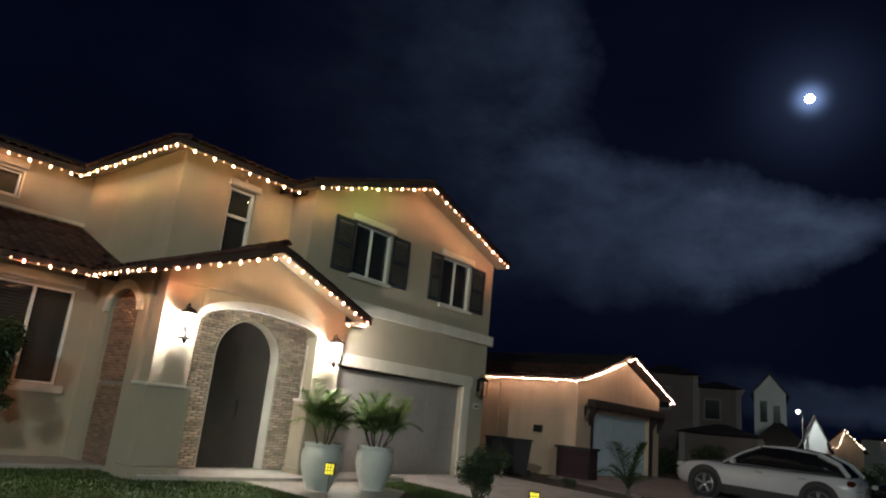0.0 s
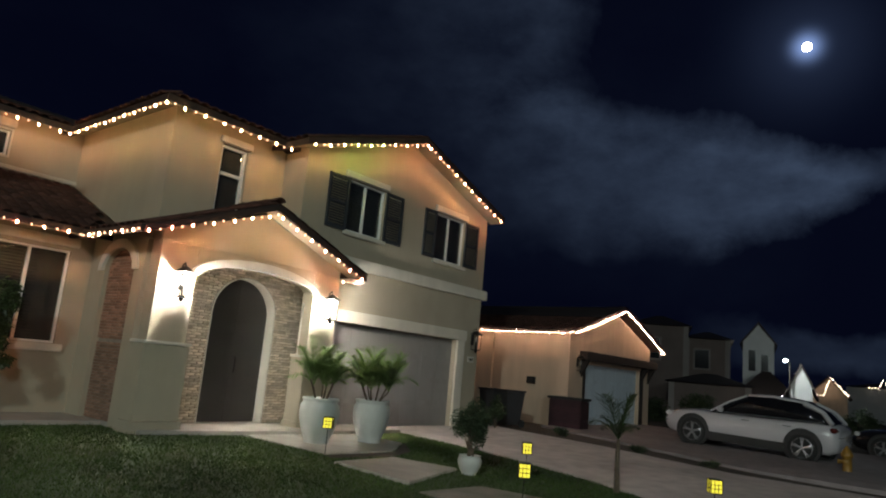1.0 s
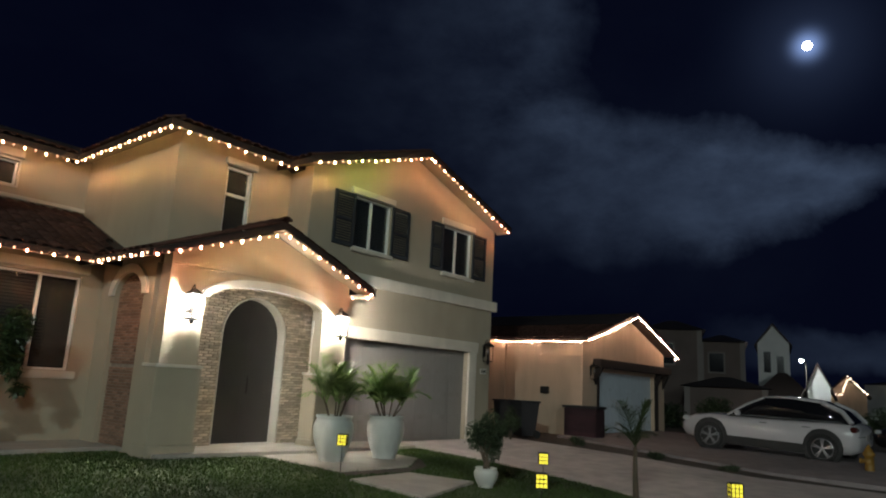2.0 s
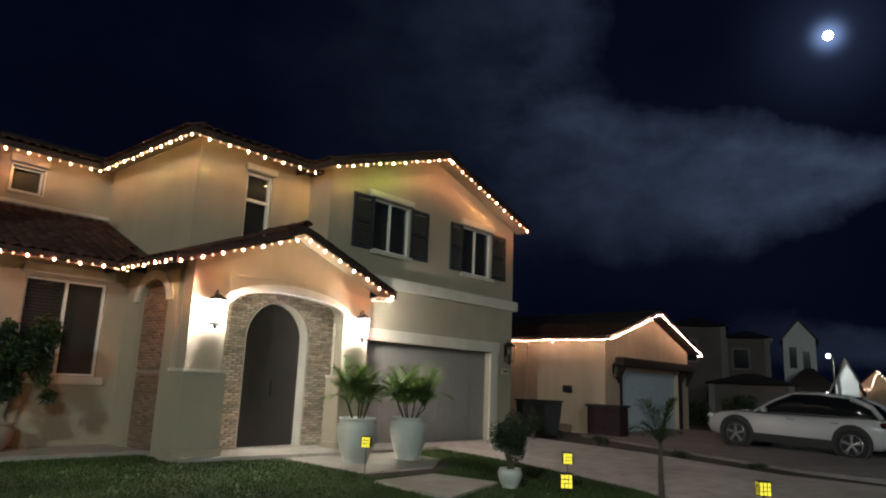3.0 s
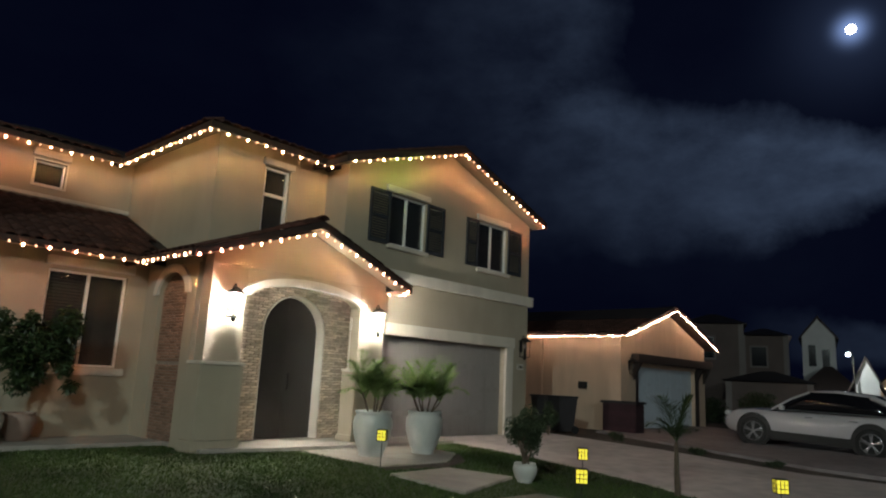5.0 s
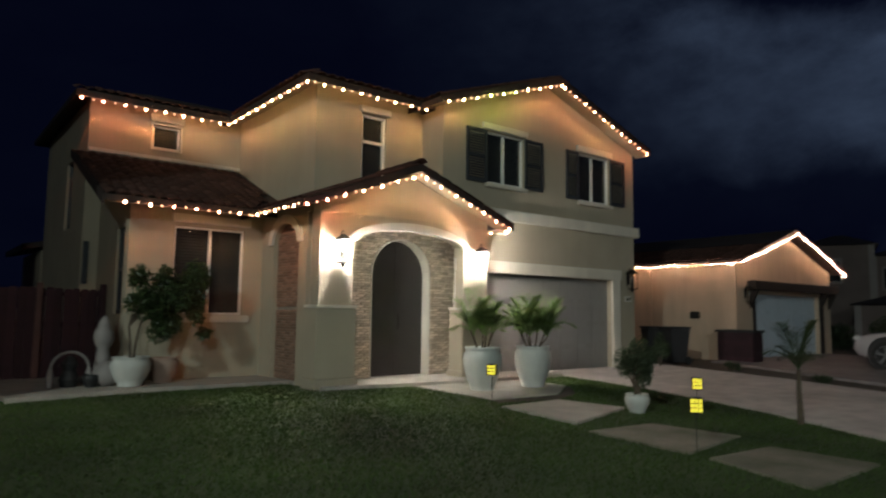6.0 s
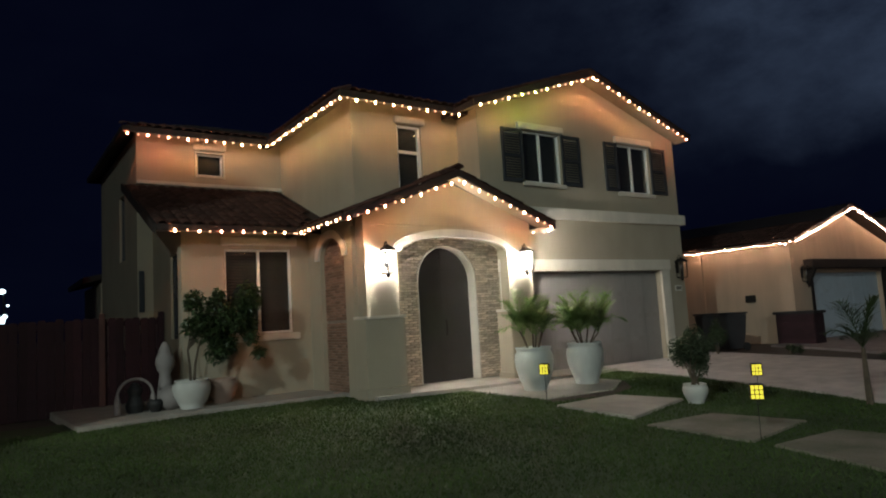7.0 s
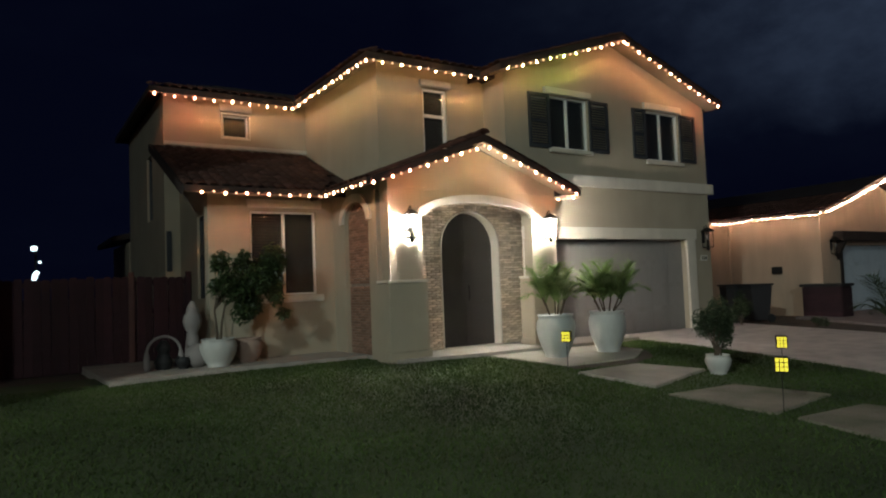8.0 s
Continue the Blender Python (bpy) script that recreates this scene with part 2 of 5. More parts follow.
PLASTIC = material("black_plastic", (0.018, 0.018, 0.018), 0.6, scale=8, vary=0.3, fine=60, bump=0.2)
RUBBER = material("tyre_rubber", (0.016, 0.016, 0.016), 0.85, scale=10, vary=0.3, fine=80, bump=0.3)
CHROME = material("wheel_alloy", (0.50, 0.50, 0.52), 0.25, 0.7, scale=10, vary=0.1, fine=60, bump=0.0)
HYDRANT = material("hydrant_yellow", (0.27, 0.145, 0.02), 0.5, scale=5, vary=0.25, fine=60, bump=0.2)
BIN = material("bin_plastic", (0.040, 0.038, 0.040), 0.6, scale=4, vary=0.25, fine=60, bump=0.15)
PALE = material("pale_figure_paint", (0.27, 0.24, 0.225), 0.7, scale=4, vary=0.2, fine=50, bump=0.2)
BULB_SMALL = glow("bulb_dim_amber", (1.0, 0.55, 0.36), 3.0)
MINI = glow("mini_bulbs", (1.0, 0.60, 0.38), 360.0)
MINI_FAR = glow("mini_bulbs_far", (1.0, 0.78, 0.58), 9.0)
# grey film for the discs added before the bulb spots
BEAM_MASK = light_filter("beam_mask_grey", (0.42, 0.42, 0.42))
LANTERN_BULB = glow("lantern_bulb", (1.0, 0.90, 0.72), 60.0)
SOLAR = glow("solar_panel_glow", (1.0, 0.84, 0.06), 0.95)
MOONLIGHT = glow("moon_surface", (1.0, 0.98, 0.95), 5.0)
LAMP_HEAD = glow("street_lamp_head", (0.90, 1.0, 0.98), 90.0)
COLD = glow("cold_white_light", (0.70, 0.92, 1.0), 3.0)


# ---- building helpers ----
def part(name, bm, mat, parent=None, label="", smooth=False, kind=""):
    me = bpy.data.meshes.new(name)
    if smooth:
        for f in bm.faces:
            f.smooth = True
    bm.to_mesh(me)
    bm.free()
    me.materials.append(mat)
    ob = new(name, me)
    if parent:
        ob.parent = parent
        ob.matrix_parent_inverse = parent.matrix_world.inverted()
    return tagged(ob, label=label, kind=kind)


def thing(name, label, category, where=(0, 0, 0), group="", kind=""):
    ob = new(name)
    ob.empty_display_size = 0.2
    ob.matrix_world = Matrix.Translation(where)
    return tagged(ob, label, category, group, kind)


def box(bm, x0, x1, y0, y1, z0, z1, bevel=0.0):
    m = Matrix.LocRotScale(((x0 + x1) / 2, (y0 + y1) / 2, (z0 + z1) / 2), None, (abs(x1 - x0), abs(y1 - y0), abs(z1 - z0)))
    r = bmesh.ops.create_cube(bm, size=1.0, matrix=m)
    if bevel:
        edges = list({e for v in r["verts"] for e in v.link_edges})
        bmesh.ops.bevel(bm, geom=edges, offset=bevel, segments=2, affect="EDGES", clamp_overlap=True)
    return bm


def boxes(*sizes, bevel=0.0):
    bm = bmesh.new()
    for s in sizes:
        box(bm, *s, bevel=bevel)
    return bm


def prism(bm, outline, a, b, axis="y"):
    """A polygon of (p, q) drawn out from a to b along an axis; p, q are the other two axes in order."""
    def at(p, q, d):
        return {"x": (d, p, q), "y": (p, d, q), "z": (p, q, d)}[axis]
    one = [bm.verts.new(at(p, q, a)) for p, q in outline]
    two = [bm.verts.new(at(p, q, b)) for p, q in outline]
    n = len(outline)
    bm.faces.new(one)
    bm.faces.new(two[::-1])
    for i in range(n):
        bm.faces.new((one[i], two[i], two[(i + 1) % n], one[(i + 1) % n]))
    bmesh.ops.recalc_face_normals(bm, faces=bm.faces[:])
    return bm


def lathe(bm, profile, segments=28, where=(0, 0, 0)):
    rings = []
    for r, z in profile:
        ring = [bm.verts.new((where[0] + r * math.cos(2 * math.pi * k / segments), where[1] + r * math.sin(2 * math.pi * k / segments), where[2] + z)) for k in range(segments)]
        rings.append(ring)
    for a, b in zip(rings, rings[1:]):
        for k in range(segments):
            bm.faces.new((a[k], a[(k + 1) % segments], b[(k + 1) % segments], b[k]))
    bm.faces.new(rings[0][::-1])
    bm.faces.new(rings[-1])
    return bm


def tube(bm, points, radii, segments=7):
    rings = []
    pts = [Vector(p) for p in points]
    for i, p in enumerate(pts):
        d = (pts[min(i + 1, len(pts) - 1)] - pts[max(i - 1, 0)]).normalized()
        side = d.cross(Vector((0.3, 0.7, 0.2)))
        side = side.normalized() if side.length > 1e-4 else Vector((1, 0, 0))
        up = d.cross(side)
        r = radii[i] if isinstance(radii, (list, tuple)) else radii
        rings.append([bm.verts.new(p + r * (math.cos(2 * math.pi * k / segments) * side + math.sin(2 * math.pi * k / segments) * up)) for k in range(segments)])
    for a, b in zip(rings, rings[1:]):
        for k in range(segments):
            bm.faces.new((a[k], a[(k + 1) % segments], b[(k + 1) % segments], b[k]))
    bm.faces.new(rings[0][::-1])
    bm.faces.new(rings[-1])
    return bm


def wall(bm, along, a0, a1, z0, z1, face, thick, holes=()):
    """A wall along x or y with its outer face at `face` and its thickness to `thick` (signed), pierced by (a0, a1, z0, z1)."""
    ca = sorted({a0, a1, *[h for o in holes for h in o[:2] if a0 < h < a1]})
    cz = sorted({z0, z1, *[h for o in holes for h in o[2:] if z0 < h < z1]})
    d = sorted((face, face + thick))
    full = {}
    for i in range(len(ca) - 1):
        for j in range(len(cz) - 1):
            ma, mz = (ca[i] + ca[i + 1]) / 2, (cz[j] + cz[j + 1]) / 2
            full[i, j] = not any(o[0] < ma < o[1] and o[2] < mz < o[3] for o in holes)
    made = {}

    def v(i, j, k):
        if (i, j, k) not in made:
            made[i, j, k] = bm.verts.new((ca[i], d[k], cz[j]) if along == "x" else (d[k], ca[i], cz[j]))
        return made[i, j, k]

    for (i, j), solid in full.items():
        if not solid:
            continue
        for k in (0, 1):
            bm.faces.new((v(i, j, k), v(i + 1, j, k), v(i + 1, j + 1, k), v(i, j + 1, k)))
        for di, dj, e in ((-1, 0, ((i, j), (i, j + 1))), (1, 0, ((i + 1, j), (i + 1, j + 1))), (0, -1, ((i, j), (i + 1, j))), (0, 1, ((i, j + 1), (i + 1, j + 1)))):
            if not full.get((i + di, j + dj), False):
                (p, q), (r, s) = e
                bm.faces.new((v(p, q, 0), v(r, s, 0), v(r, s, 1), v(p, q, 1)))
    bmesh.ops.recalc_face_normals(bm, faces=bm.faces[:])
    return bm


def raw(name, verts, faces, mat, parent=None, label="", kind="", smooth=False):
    me = bpy.data.meshes.new(name)
    me.from_pydata(verts, [], faces)
    me.materials.append(mat)
    if smooth:
        me.polygons.foreach_set("use_smooth", [True] * len(me.polygons))
    me.update()
    ob = new(name, me)
    if parent:
        ob.parent = parent
        ob.matrix_parent_inverse = parent.matrix_world.inverted()
    return tagged(ob, label=label, kind=kind)


def shared(name, me, m, parent):
    ob = new(name, me)
    ob.parent = parent
    ob.matrix_parent_inverse = parent.matrix_world.inverted()
    ob.matrix_basis = m
    return ob


# ---- ground ----
def ground_z(x, y):
    """The yard falls gently from the house to the street."""
    k = min(1.0, max(0.0, (10.0 - y) / 9.5))
    return -0.02 - 0.20 * k * k * (3 - 2 * k)


def sheet(name, outline_x, outline_y, lift, mat, label, category, step=0.5, wobble=0.0, kind="structure"):
    nx, ny = max(1, round((outline_x[1] - outline_x[0]) / step)), max(1, round((outline_y[1] - outline_y[0]) / step))
    verts, faces = [], []
    for j in range(ny + 1):
        for i in range(nx + 1):
            x = outline_x[0] + (outline_x[1] - outline_x[0]) * i / nx
            y = outline_y[0] + (outline_y[1] - outline_y[0]) * j / ny
            verts.append((x, y, ground_z(x, y) + lift + wobble * noise.noise((x * 0.7, y * 0.7, 3.1))))
    for j in range(ny):
        for i in range(nx):
            a = j * (nx + 1) + i
            faces.append((a, a + 1, a + nx + 2, a + nx + 1))
    return tagged(raw(name, verts, faces, mat, smooth=True), label, category, kind=kind)


def slab(name, outline, lift, thick, mat, label, category="paving", kind="structure", flat=None):
    """A poured slab with a bevelled rim, its top `lift` above the ground at each corner."""
    bm = bmesh.new()
    top = [bm.verts.new((x, y, (flat if flat is not None else ground_z(x, y)) + lift)) for x, y in outline]
    low = [bm.verts.new((x, y, (flat if flat is not None else ground_z(x, y)) + lift - thick)) for x, y in outline]
    bm.faces.new(top)
    bm.faces.new(low[::-1])
    for i in range(len(top)):
        j = (i + 1) % len(top)
        bm.faces.new((top[i], low[i], low[j], top[j]))
    bmesh.ops.recalc_face_normals(bm, faces=bm.faces[:])
    top = set(top)
    rim = [e for e in bm.edges if all(v in top for v in e.verts)]
    bmesh.ops.bevel(bm, geom=rim, offset=0.012, segments=2, affect="EDGES")
    return tagged(part(name, bm, mat), label, category, kind=kind)


# the earth, one sheet to the horizon
def earth():
    xs = [-600, -120, -40, -20] + [-14 + 2 * i for i in range(31)] + [70, 120, 250, 700]
    ys = [-600, -120, -40, -20] + [-14 + 2 * i for i in range(26)] + [60, 120, 250, 700]
    verts = [(x, y, ground_z(x, y) - 0.06) for y in ys for x in xs]
    n = len(xs)
    faces = [(j * n + i, j * n + i + 1, (j + 1) * n + i + 1, (j + 1) * n + i) for j in range(len(ys) - 1) for i in range(n - 1)]
    tagged(raw("ground", verts, faces, SOIL), "dark bare earth of the plots and distance", "ground", kind="structure")


earth()
sheet("lawn", (-9.0, 11.2), (-3.0, 12.4), 0.0, TURF, "mown front lawn, patchy green", "lawn", 0.35, 0.008)
sheet("road", (-60, 120), (-19.5, -10.5), -0.03, ASPHALT, "dark asphalt street", "road", 4.0)

# house apron, porch floor and front walk
PORCH = [(5.55, 10.02), (7.2, 9.75), (9.75, 9.55), (11.0, 9.6), (11.0, 11.6), (5.55, 11.6)]
ENTRY = [(7.2, 9.746), (7.22, 7.78), (8.70, 7.70), (9.70, 8.40), (9.75, 9.546)]
WALK = [(1.25, 11.0), (3.2, 11.35), (5.55, 11.25), (5.55, 12.6), (3.0, 12.6), (3.0, 14.4), (1.1, 14.4)]
STEP_A = [(6.88, 7.16), (8.15, 7.20), (8.46, 6.20), (6.84, 5.74)]
RISER_SHADE = [(7.23, 7.77), (7.12, 7.50), (8.20, 7.32), (9.05, 7.60), (9.73, 8.36), (9.69, 8.385), (8.70, 7.688)]
STEP_B = [(6.60, 5.38), (7.75, 5.28), (8.02, 4.22), (6.60, 4.05)]
STEP_C = [(6.60, 3.83), (7.75, 3.75), (7.90, 2.70), (6.30, 2.70)]
DRIVEWAY = [(11.0, 11.2), (11.0, 9.5), (10.75, 7.5), (10.15, 5.0), (9.3, 3.0), (9.0, -10.5), (14.4, -10.5), (14.6, 4.0), (15.2, 7.0), (15.9, 10.7), (14.9, 11.2)]
slab("porch_floor", PORCH, 0.045, 0.16, CONCRETE, "pale concrete porch floor", "paving", flat=0.0)
slab("entry_walk", ENTRY, 0.016, 0.12, CONCRETE, "pale concrete entry walk a step below the porch", "paving")
slab("front_walk", WALK, 0.05, 0.16, CONCRETE, "pale concrete walk along the house wall", "paving", flat=0.0)
# dark soil colour here stands for the shaded riser of the entry step
slab("riser_shade_strip", RISER_SHADE, 0.004, 0.06, SOIL, "narrow dark strip standing in for the entry walk's shaded riser", "soil")
slab("driveway", DRIVEWAY, 0.02, 0.14, DRIVE, "wide grey concrete driveway before the garage", "driveway")
slab("stepping_slab", STEP_A, 0.035, 0.12, CONCRETE, "pale square concrete stepping slab in the lawn", "paving", kind="")
slab("stepping_slab", STEP_B, 0.022, 0.10, PATHDIRT, "worn earth-stained stepping slab in the lawn", "paving", kind="")
slab("stepping_slab", STEP_C, 0.022, 0.10, PATHDIRT, "worn earth-stained stepping slab beside the driveway", "paving", kind="")
slab("neighbour_drive", [(18.6, 10.6), (17.0, 7.0), (16.1, 4.0), (15.4, -10.5), (26.5, -10.5), (26.3, 10.6)], 0.0, 0.09, DRIVE_B, "neighbour's grey concrete driveway", "driveway")


def grass():
    """Blades in their thousands over the lawn in view, thinner away from the paths."""
    rng = np.random.default_rng(5)
    n = 190000
    x, y = rng.uniform(-6.5, 11.0, n), rng.uniform(2.2, 11.3, n)

    def inside(px, py, poly):
        c = np.zeros(len(px), bool)
        for (ax, ay), (bx, by) in zip(poly, poly[1:] + poly[:1]):
            hit = ((ay > py) != (by > py)) & (px < (bx - ax) * (py - ay) / ((by - ay) or 1e-9) + ax)
            c ^= hit
        return c

    keep = np.ones(n, bool)
    for poly in (PORCH, ENTRY, RISER_SHADE, WALK, STEP_A, STEP_B, STEP_C, DRIVEWAY):
        keep &= ~inside(x, y, poly)
    x, y = x[keep], y[keep]
    n = len(x)
    z = np.array([ground_z(a, b) for a, b in zip(x, y)]) - 0.004
    h = rng.uniform(0.018, 0.052, n)
    a = rng.uniform(0, 2 * np.pi, n)
    w = rng.uniform(0.004, 0.010, n)
    lx, ly = rng.normal(0, 0.025, n), rng.normal(0, 0.025, n)
    v = np.empty((n, 3, 3))
    v[:, 0] = np.c_[x - w * np.cos(a), y - w * np.sin(a), z]
    v[:, 1] = np.c_[x + w * np.cos(a), y + w * np.sin(a), z]
    v[:, 2] = np.c_[x + lx, y + ly, z + h]
    tagged(raw("grass_blades", v.reshape(-1, 3).tolist(), np.arange(3 * n).reshape(-1, 3).tolist(), BLADE), "short green grass blades over the lawn", "grass", kind="stuff")


grass()

# ---- the house ----
house = thing("house", "two-storey tan stucco house with tiled roof, hung with string lights", "house", (8.5, 12.5, 0))

part("porch_side_wall", wall(bmesh.new(), "y", 10.61, 12.5, 0.0, 3.02, 5.49, 0.22, [(10.92, 11.95, 0.0, 3.02)]), STUCCO, house)


def arched_head(bm, axis, c, r_in, z_spring, rise, z_top, face, depth, half, steps=14):
    """The wall over an arch: a spandrel from the curve to z_top; the curve is an ellipse of the given rise."""
    lo, hi = face, face + depth
    prev = None
    for k in range(steps + 1):
        a = math.pi * k / steps
        p, q = c - r_in * math.cos(a), z_spring + rise * math.sin(a)
        if prev:
            outline = [(prev[0], prev[1]), (p, q), (p, z_top), (prev[0], z_top)]
            prism(bm, outline, lo, hi, axis)
        prev = (p, q)
    bmesh.ops.remove_doubles(bm, verts=bm.verts[:], dist=1e-5)
    return bm


def arch_band(bm, axis, c, r, z_spring, rise, width, face, depth, steps=20, start=0.0):
    """A curved trim band outside an arch."""
    prev = None
    for k in range(steps + 1):
        a = start + (math.pi - 2 * start) * k / steps
        one = (c - r * math.cos(a), z_spring + rise * math.sin(a))
        two = (c - (r + width) * math.cos(a), z_spring + (rise + width) * math.sin(a))
        if prev:
            prism(bm, [prev[0], one, two, prev[1]], face, face + depth, axis)
        prev = (one, two)
    bmesh.ops.remove_doubles(bm, verts=bm.verts[:], dist=1e-5)
    return bm


part("side_arch_head", arched_head(bmesh.new(), "x", 11.435, 0.515, 2.52, 0.38, 3.02, 5.49, 0.22, 0.5), STUCCO, house)
part("side_arch_wall", boxes((5.488, 5.712, 10.51, 12.5, 3.022, 3.2)), STUCCO, house)
part("side_arch_trim", arch_band(bmesh.new(), "x", 11.435, 0.52, 2.52, 0.38, 0.15, 5.44, 0.048), TRIM, house, "pale curved trim over the side arch")

# left wing: window wall, its left side
LW = (3.82, 5.12, 1.20, 2.81)
part("wing_front_wall", wall(bmesh.new(), "x", 3.05, 5.49, 0.0, 3.31, 12.5, 0.22, [LW]), STUCCO, house)
bm = wall(bmesh.new(), "y", 12.72, 14.9, 0.0, 3.25, 3.05, 0.22, [(12.80, 13.35, 1.20, 2.75)])
prism(bm, [(12.72, 3.25), (14.9, 3.25), (14.9, 4.4)], 3.05, 3.27, "x")
part("wing_side_wall", bm, STUCCO, house)
# upper storey
part("upper_front_wall", wall(bmesh.new(), "x", 2.75, 5.9, 0.0, 5.61, 14.9, 0.22, [(3.98, 4.55, 4.72, 5.22)]), STUCCO, house)
part("upper_side_wall", wall(bmesh.new(), "y", 15.12, 19.6, 0.0, 5.55, 2.75, 0.22, [(16.3, 17.0, 3.0, 4.5)]), STUCCO, house)
part("rear_wall", wall(bmesh.new(), "x", 2.75, 14.75, 0.0, 5.55, 19.6, 0.22), STUCCO, house)
part("rear_wing_wall", wall(bmesh.new(), "y", 19.84, 23.2, 0.0, 2.75, 2.72, 0.22), STUCCO, house)
part("bay_side_wall", wall(bmesh.new(), "y", 11.2, 14.9, 2.9, 5.61, 5.9, 0.22), STUCCO, house)
part("bay_front_wall", wall(bmesh.new(), "x", 6.12, 8.4, 2.9, 5.61, 11.2, 0.22, [(6.91, 7.485, 3.55, 5.21)]), STUCCO, house)
# gabled garage wing
W1, W2 = (9.60, 10.72, 4.07, 5.20), (12.60, 13.78, 4.02, 5.20)
bm = wall(bmesh.new(), "x", 8.4, 14.78, 0.0, 5.55, 10.49, 0.24, [(8.4, 8.95, 0.0, 3.0), (9.0, 13.82, 0.0, 2.14), W1, W2])
prism(bm, [(8.4, 5.55), (14.78, 5.55), (11.59, 6.60)], 10.49, 10.73, "y")
part("garage_front_wall", bm, STUCCO, house)
part("garage_left_wall", wall(bmesh.new(), "y", 10.73, 11.2, 3.05, 5.55, 8.4, 0.24), STUCCO, house)
part("garage_right_wall", wall(bmesh.new(), "y", 10.73, 19.6, 0.0, 5.55, 14.78, -0.24), STUCCO, house)
part("storey_band", boxes((8.34, 14.93, 10.41, 10.488, 3.28, 3.53), (14.782, 14.93, 10.488, 19.0, 3.28, 3.53), bevel=0.012), TRIM, house, "pale horizontal stucco band")
part("garage_header", boxes((8.7, 14.18, 10.42, 10.488, 2.142, 2.40), bevel=0.012), TRIM, house, "pale trim over the garage door")
part("garage_jamb", boxes((13.82, 14.13, 10.43, 10.488, 0.0, 2.14), bevel=0.01), TRIM, house)
part("garage_jamb", boxes((8.72, 9.0, 10.43, 10.488, 0.0, 2.14), bevel=0.01), TRIM, house)
part("wall_base", boxes((14.14, 14.82, 10.45, 10.489, 0.0, 0.20)), CONCRETE, house)


def garage_door(x0, x1, z0, z1, y, mat, parent, rows=4, cols=8, label=""):
    door = part("garage_door", boxes((x0, x1, y, y + 0.05, z0, z1)), mat, parent, label)
    w, h = (x1 - x0) / cols, (z1 - z0) / rows
    me = None
    for j in range(rows):
        for i in range(cols):
            if me is None:
                b = bmesh.new()
                box(b, -w / 2 + 0.05, w / 2 - 0.05, -0.007, 0.0, -h / 2 + 0.055, h / 2 - 0.055, bevel=0.005)
                me = bpy.data.meshes.new("door_panel")
                b.to_mesh(me)
                b.free()
                me.materials.append(mat)
            shared("door_panel", me, Matrix.Translation((x0 + w * (i + 0.5), y - 0.001, z0 + h * (j + 0.5))), door)
    for j in range(1, rows):
        part("section_joint", boxes((x0, x1, y - 0.004, y - 0.001, z0 + h * j - 0.004, z0 + h * j + 0.004)), mat, door)
    return door


garage_door(9.0, 13.82, 0.0, 2.14, 10.62, GARAGE, house, label="dark taupe sectional garage door, shut")


def window(x0, x1, z0, z1, face, parent, axis="x", bars_v=(), bars_h=(), frame_w=0.038, blinds=True, inward=1, frame_mat=None):
    """A vinyl window in its opening: frame, bars, glass, blind slats and a dark sheet for the unlit room behind."""
    fm = frame_mat or WHITE
    d0, d1 = face + 0.05 * inward, face + 0.11 * inward

    def b(bm, a0, a1, q0, q1, e0, e1):
        e0, e1 = sorted((e0, e1))
        if axis == "x":
            box(bm, a0, a1, e0, e1, q0, q1)
        else:
            box(bm, e0, e1, a0, a1, q0, q1)
        return bm

    bm = bmesh.new()
    for s in ((x0, x0 + frame_w, z0, z1), (x1 - frame_w, x1, z0, z1), (x0 + frame_w, x1 - frame_w, z0, z0 + frame_w), (x0 + frame_w, x1 - frame_w, z1 - frame_w, z1)):
        b(bm, *s, d0, d1)
    win = part("window", bm, fm, parent, "white vinyl window with blinds" if blinds else "")
    for v in bars_v:
        part("mullion", b(bmesh.new(), v - 0.024, v + 0.024, z0 + frame_w, z1 - frame_w, d0 + 0.005 * inward, d1 - 0.005 * inward), fm, win)
    for h in bars_h:
        part("meeting_rail", b(bmesh.new(), x0 + frame_w, x1 - frame_w, h - 0.03, h + 0.03, d0 + 0.004 * inward, d1 - 0.006 * inward), fm, win)
    pane = part("pane", b(bmesh.new(), x0 + 0.02, x1 - 0.02, z0 + 0.02, z1 - 0.02, face + 0.085 * inward, face + 0.09 * inward), GLASS, win)
    pane.visible_shadow = False
    # sheet coloured dark in place of the unlit room's shade
    part("unlit_room_sheet", b(bmesh.new(), x0 - 0.05, x1 + 0.05, z0 - 0.05, z1 + 0.05, face + 0.235 * inward, face + 0.27 * inward), UNLIT_ROOM, win)
    if blinds:
        bm = bmesh.new()
        z = z0 + 0.06
        while z < z1 - 0.05:
            b(bm, x0 + 0.05, x1 - 0.05, z, z + 0.036, face + 0.115 * inward, face + 0.125 * inward)
            z += 0.055
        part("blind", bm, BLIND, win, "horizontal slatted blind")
    return win


def shutter(x0, x1, z0, z1, face, parent):
    sh = part("shutter", boxes((x0, x0 + 0.06, face - 0.045, face - 0.003, z0, z1), (x1 - 0.06, x1, face - 0.045, face - 0.003, z0, z1),
                               (x0 + 0.06, x1 - 0.06, face - 0.044, face - 0.003, z0, z0 + 0.07), (x0 + 0.06, x1 - 0.06, face - 0.044, face - 0.003, z1 - 0.07, z1),
                               (x0 + 0.06, x1 - 0.06, face - 0.044, face - 0.003, (z0 + z1) / 2 - 0.03, (z0 + z1) / 2 + 0.03)), SHUTTER, parent, "dark louvred shutter")
    n = int((z1 - z0 - 0.16) / 0.055)
    w = x1 - x0 - 0.12
    me = bpy.data.meshes.new("louvre")
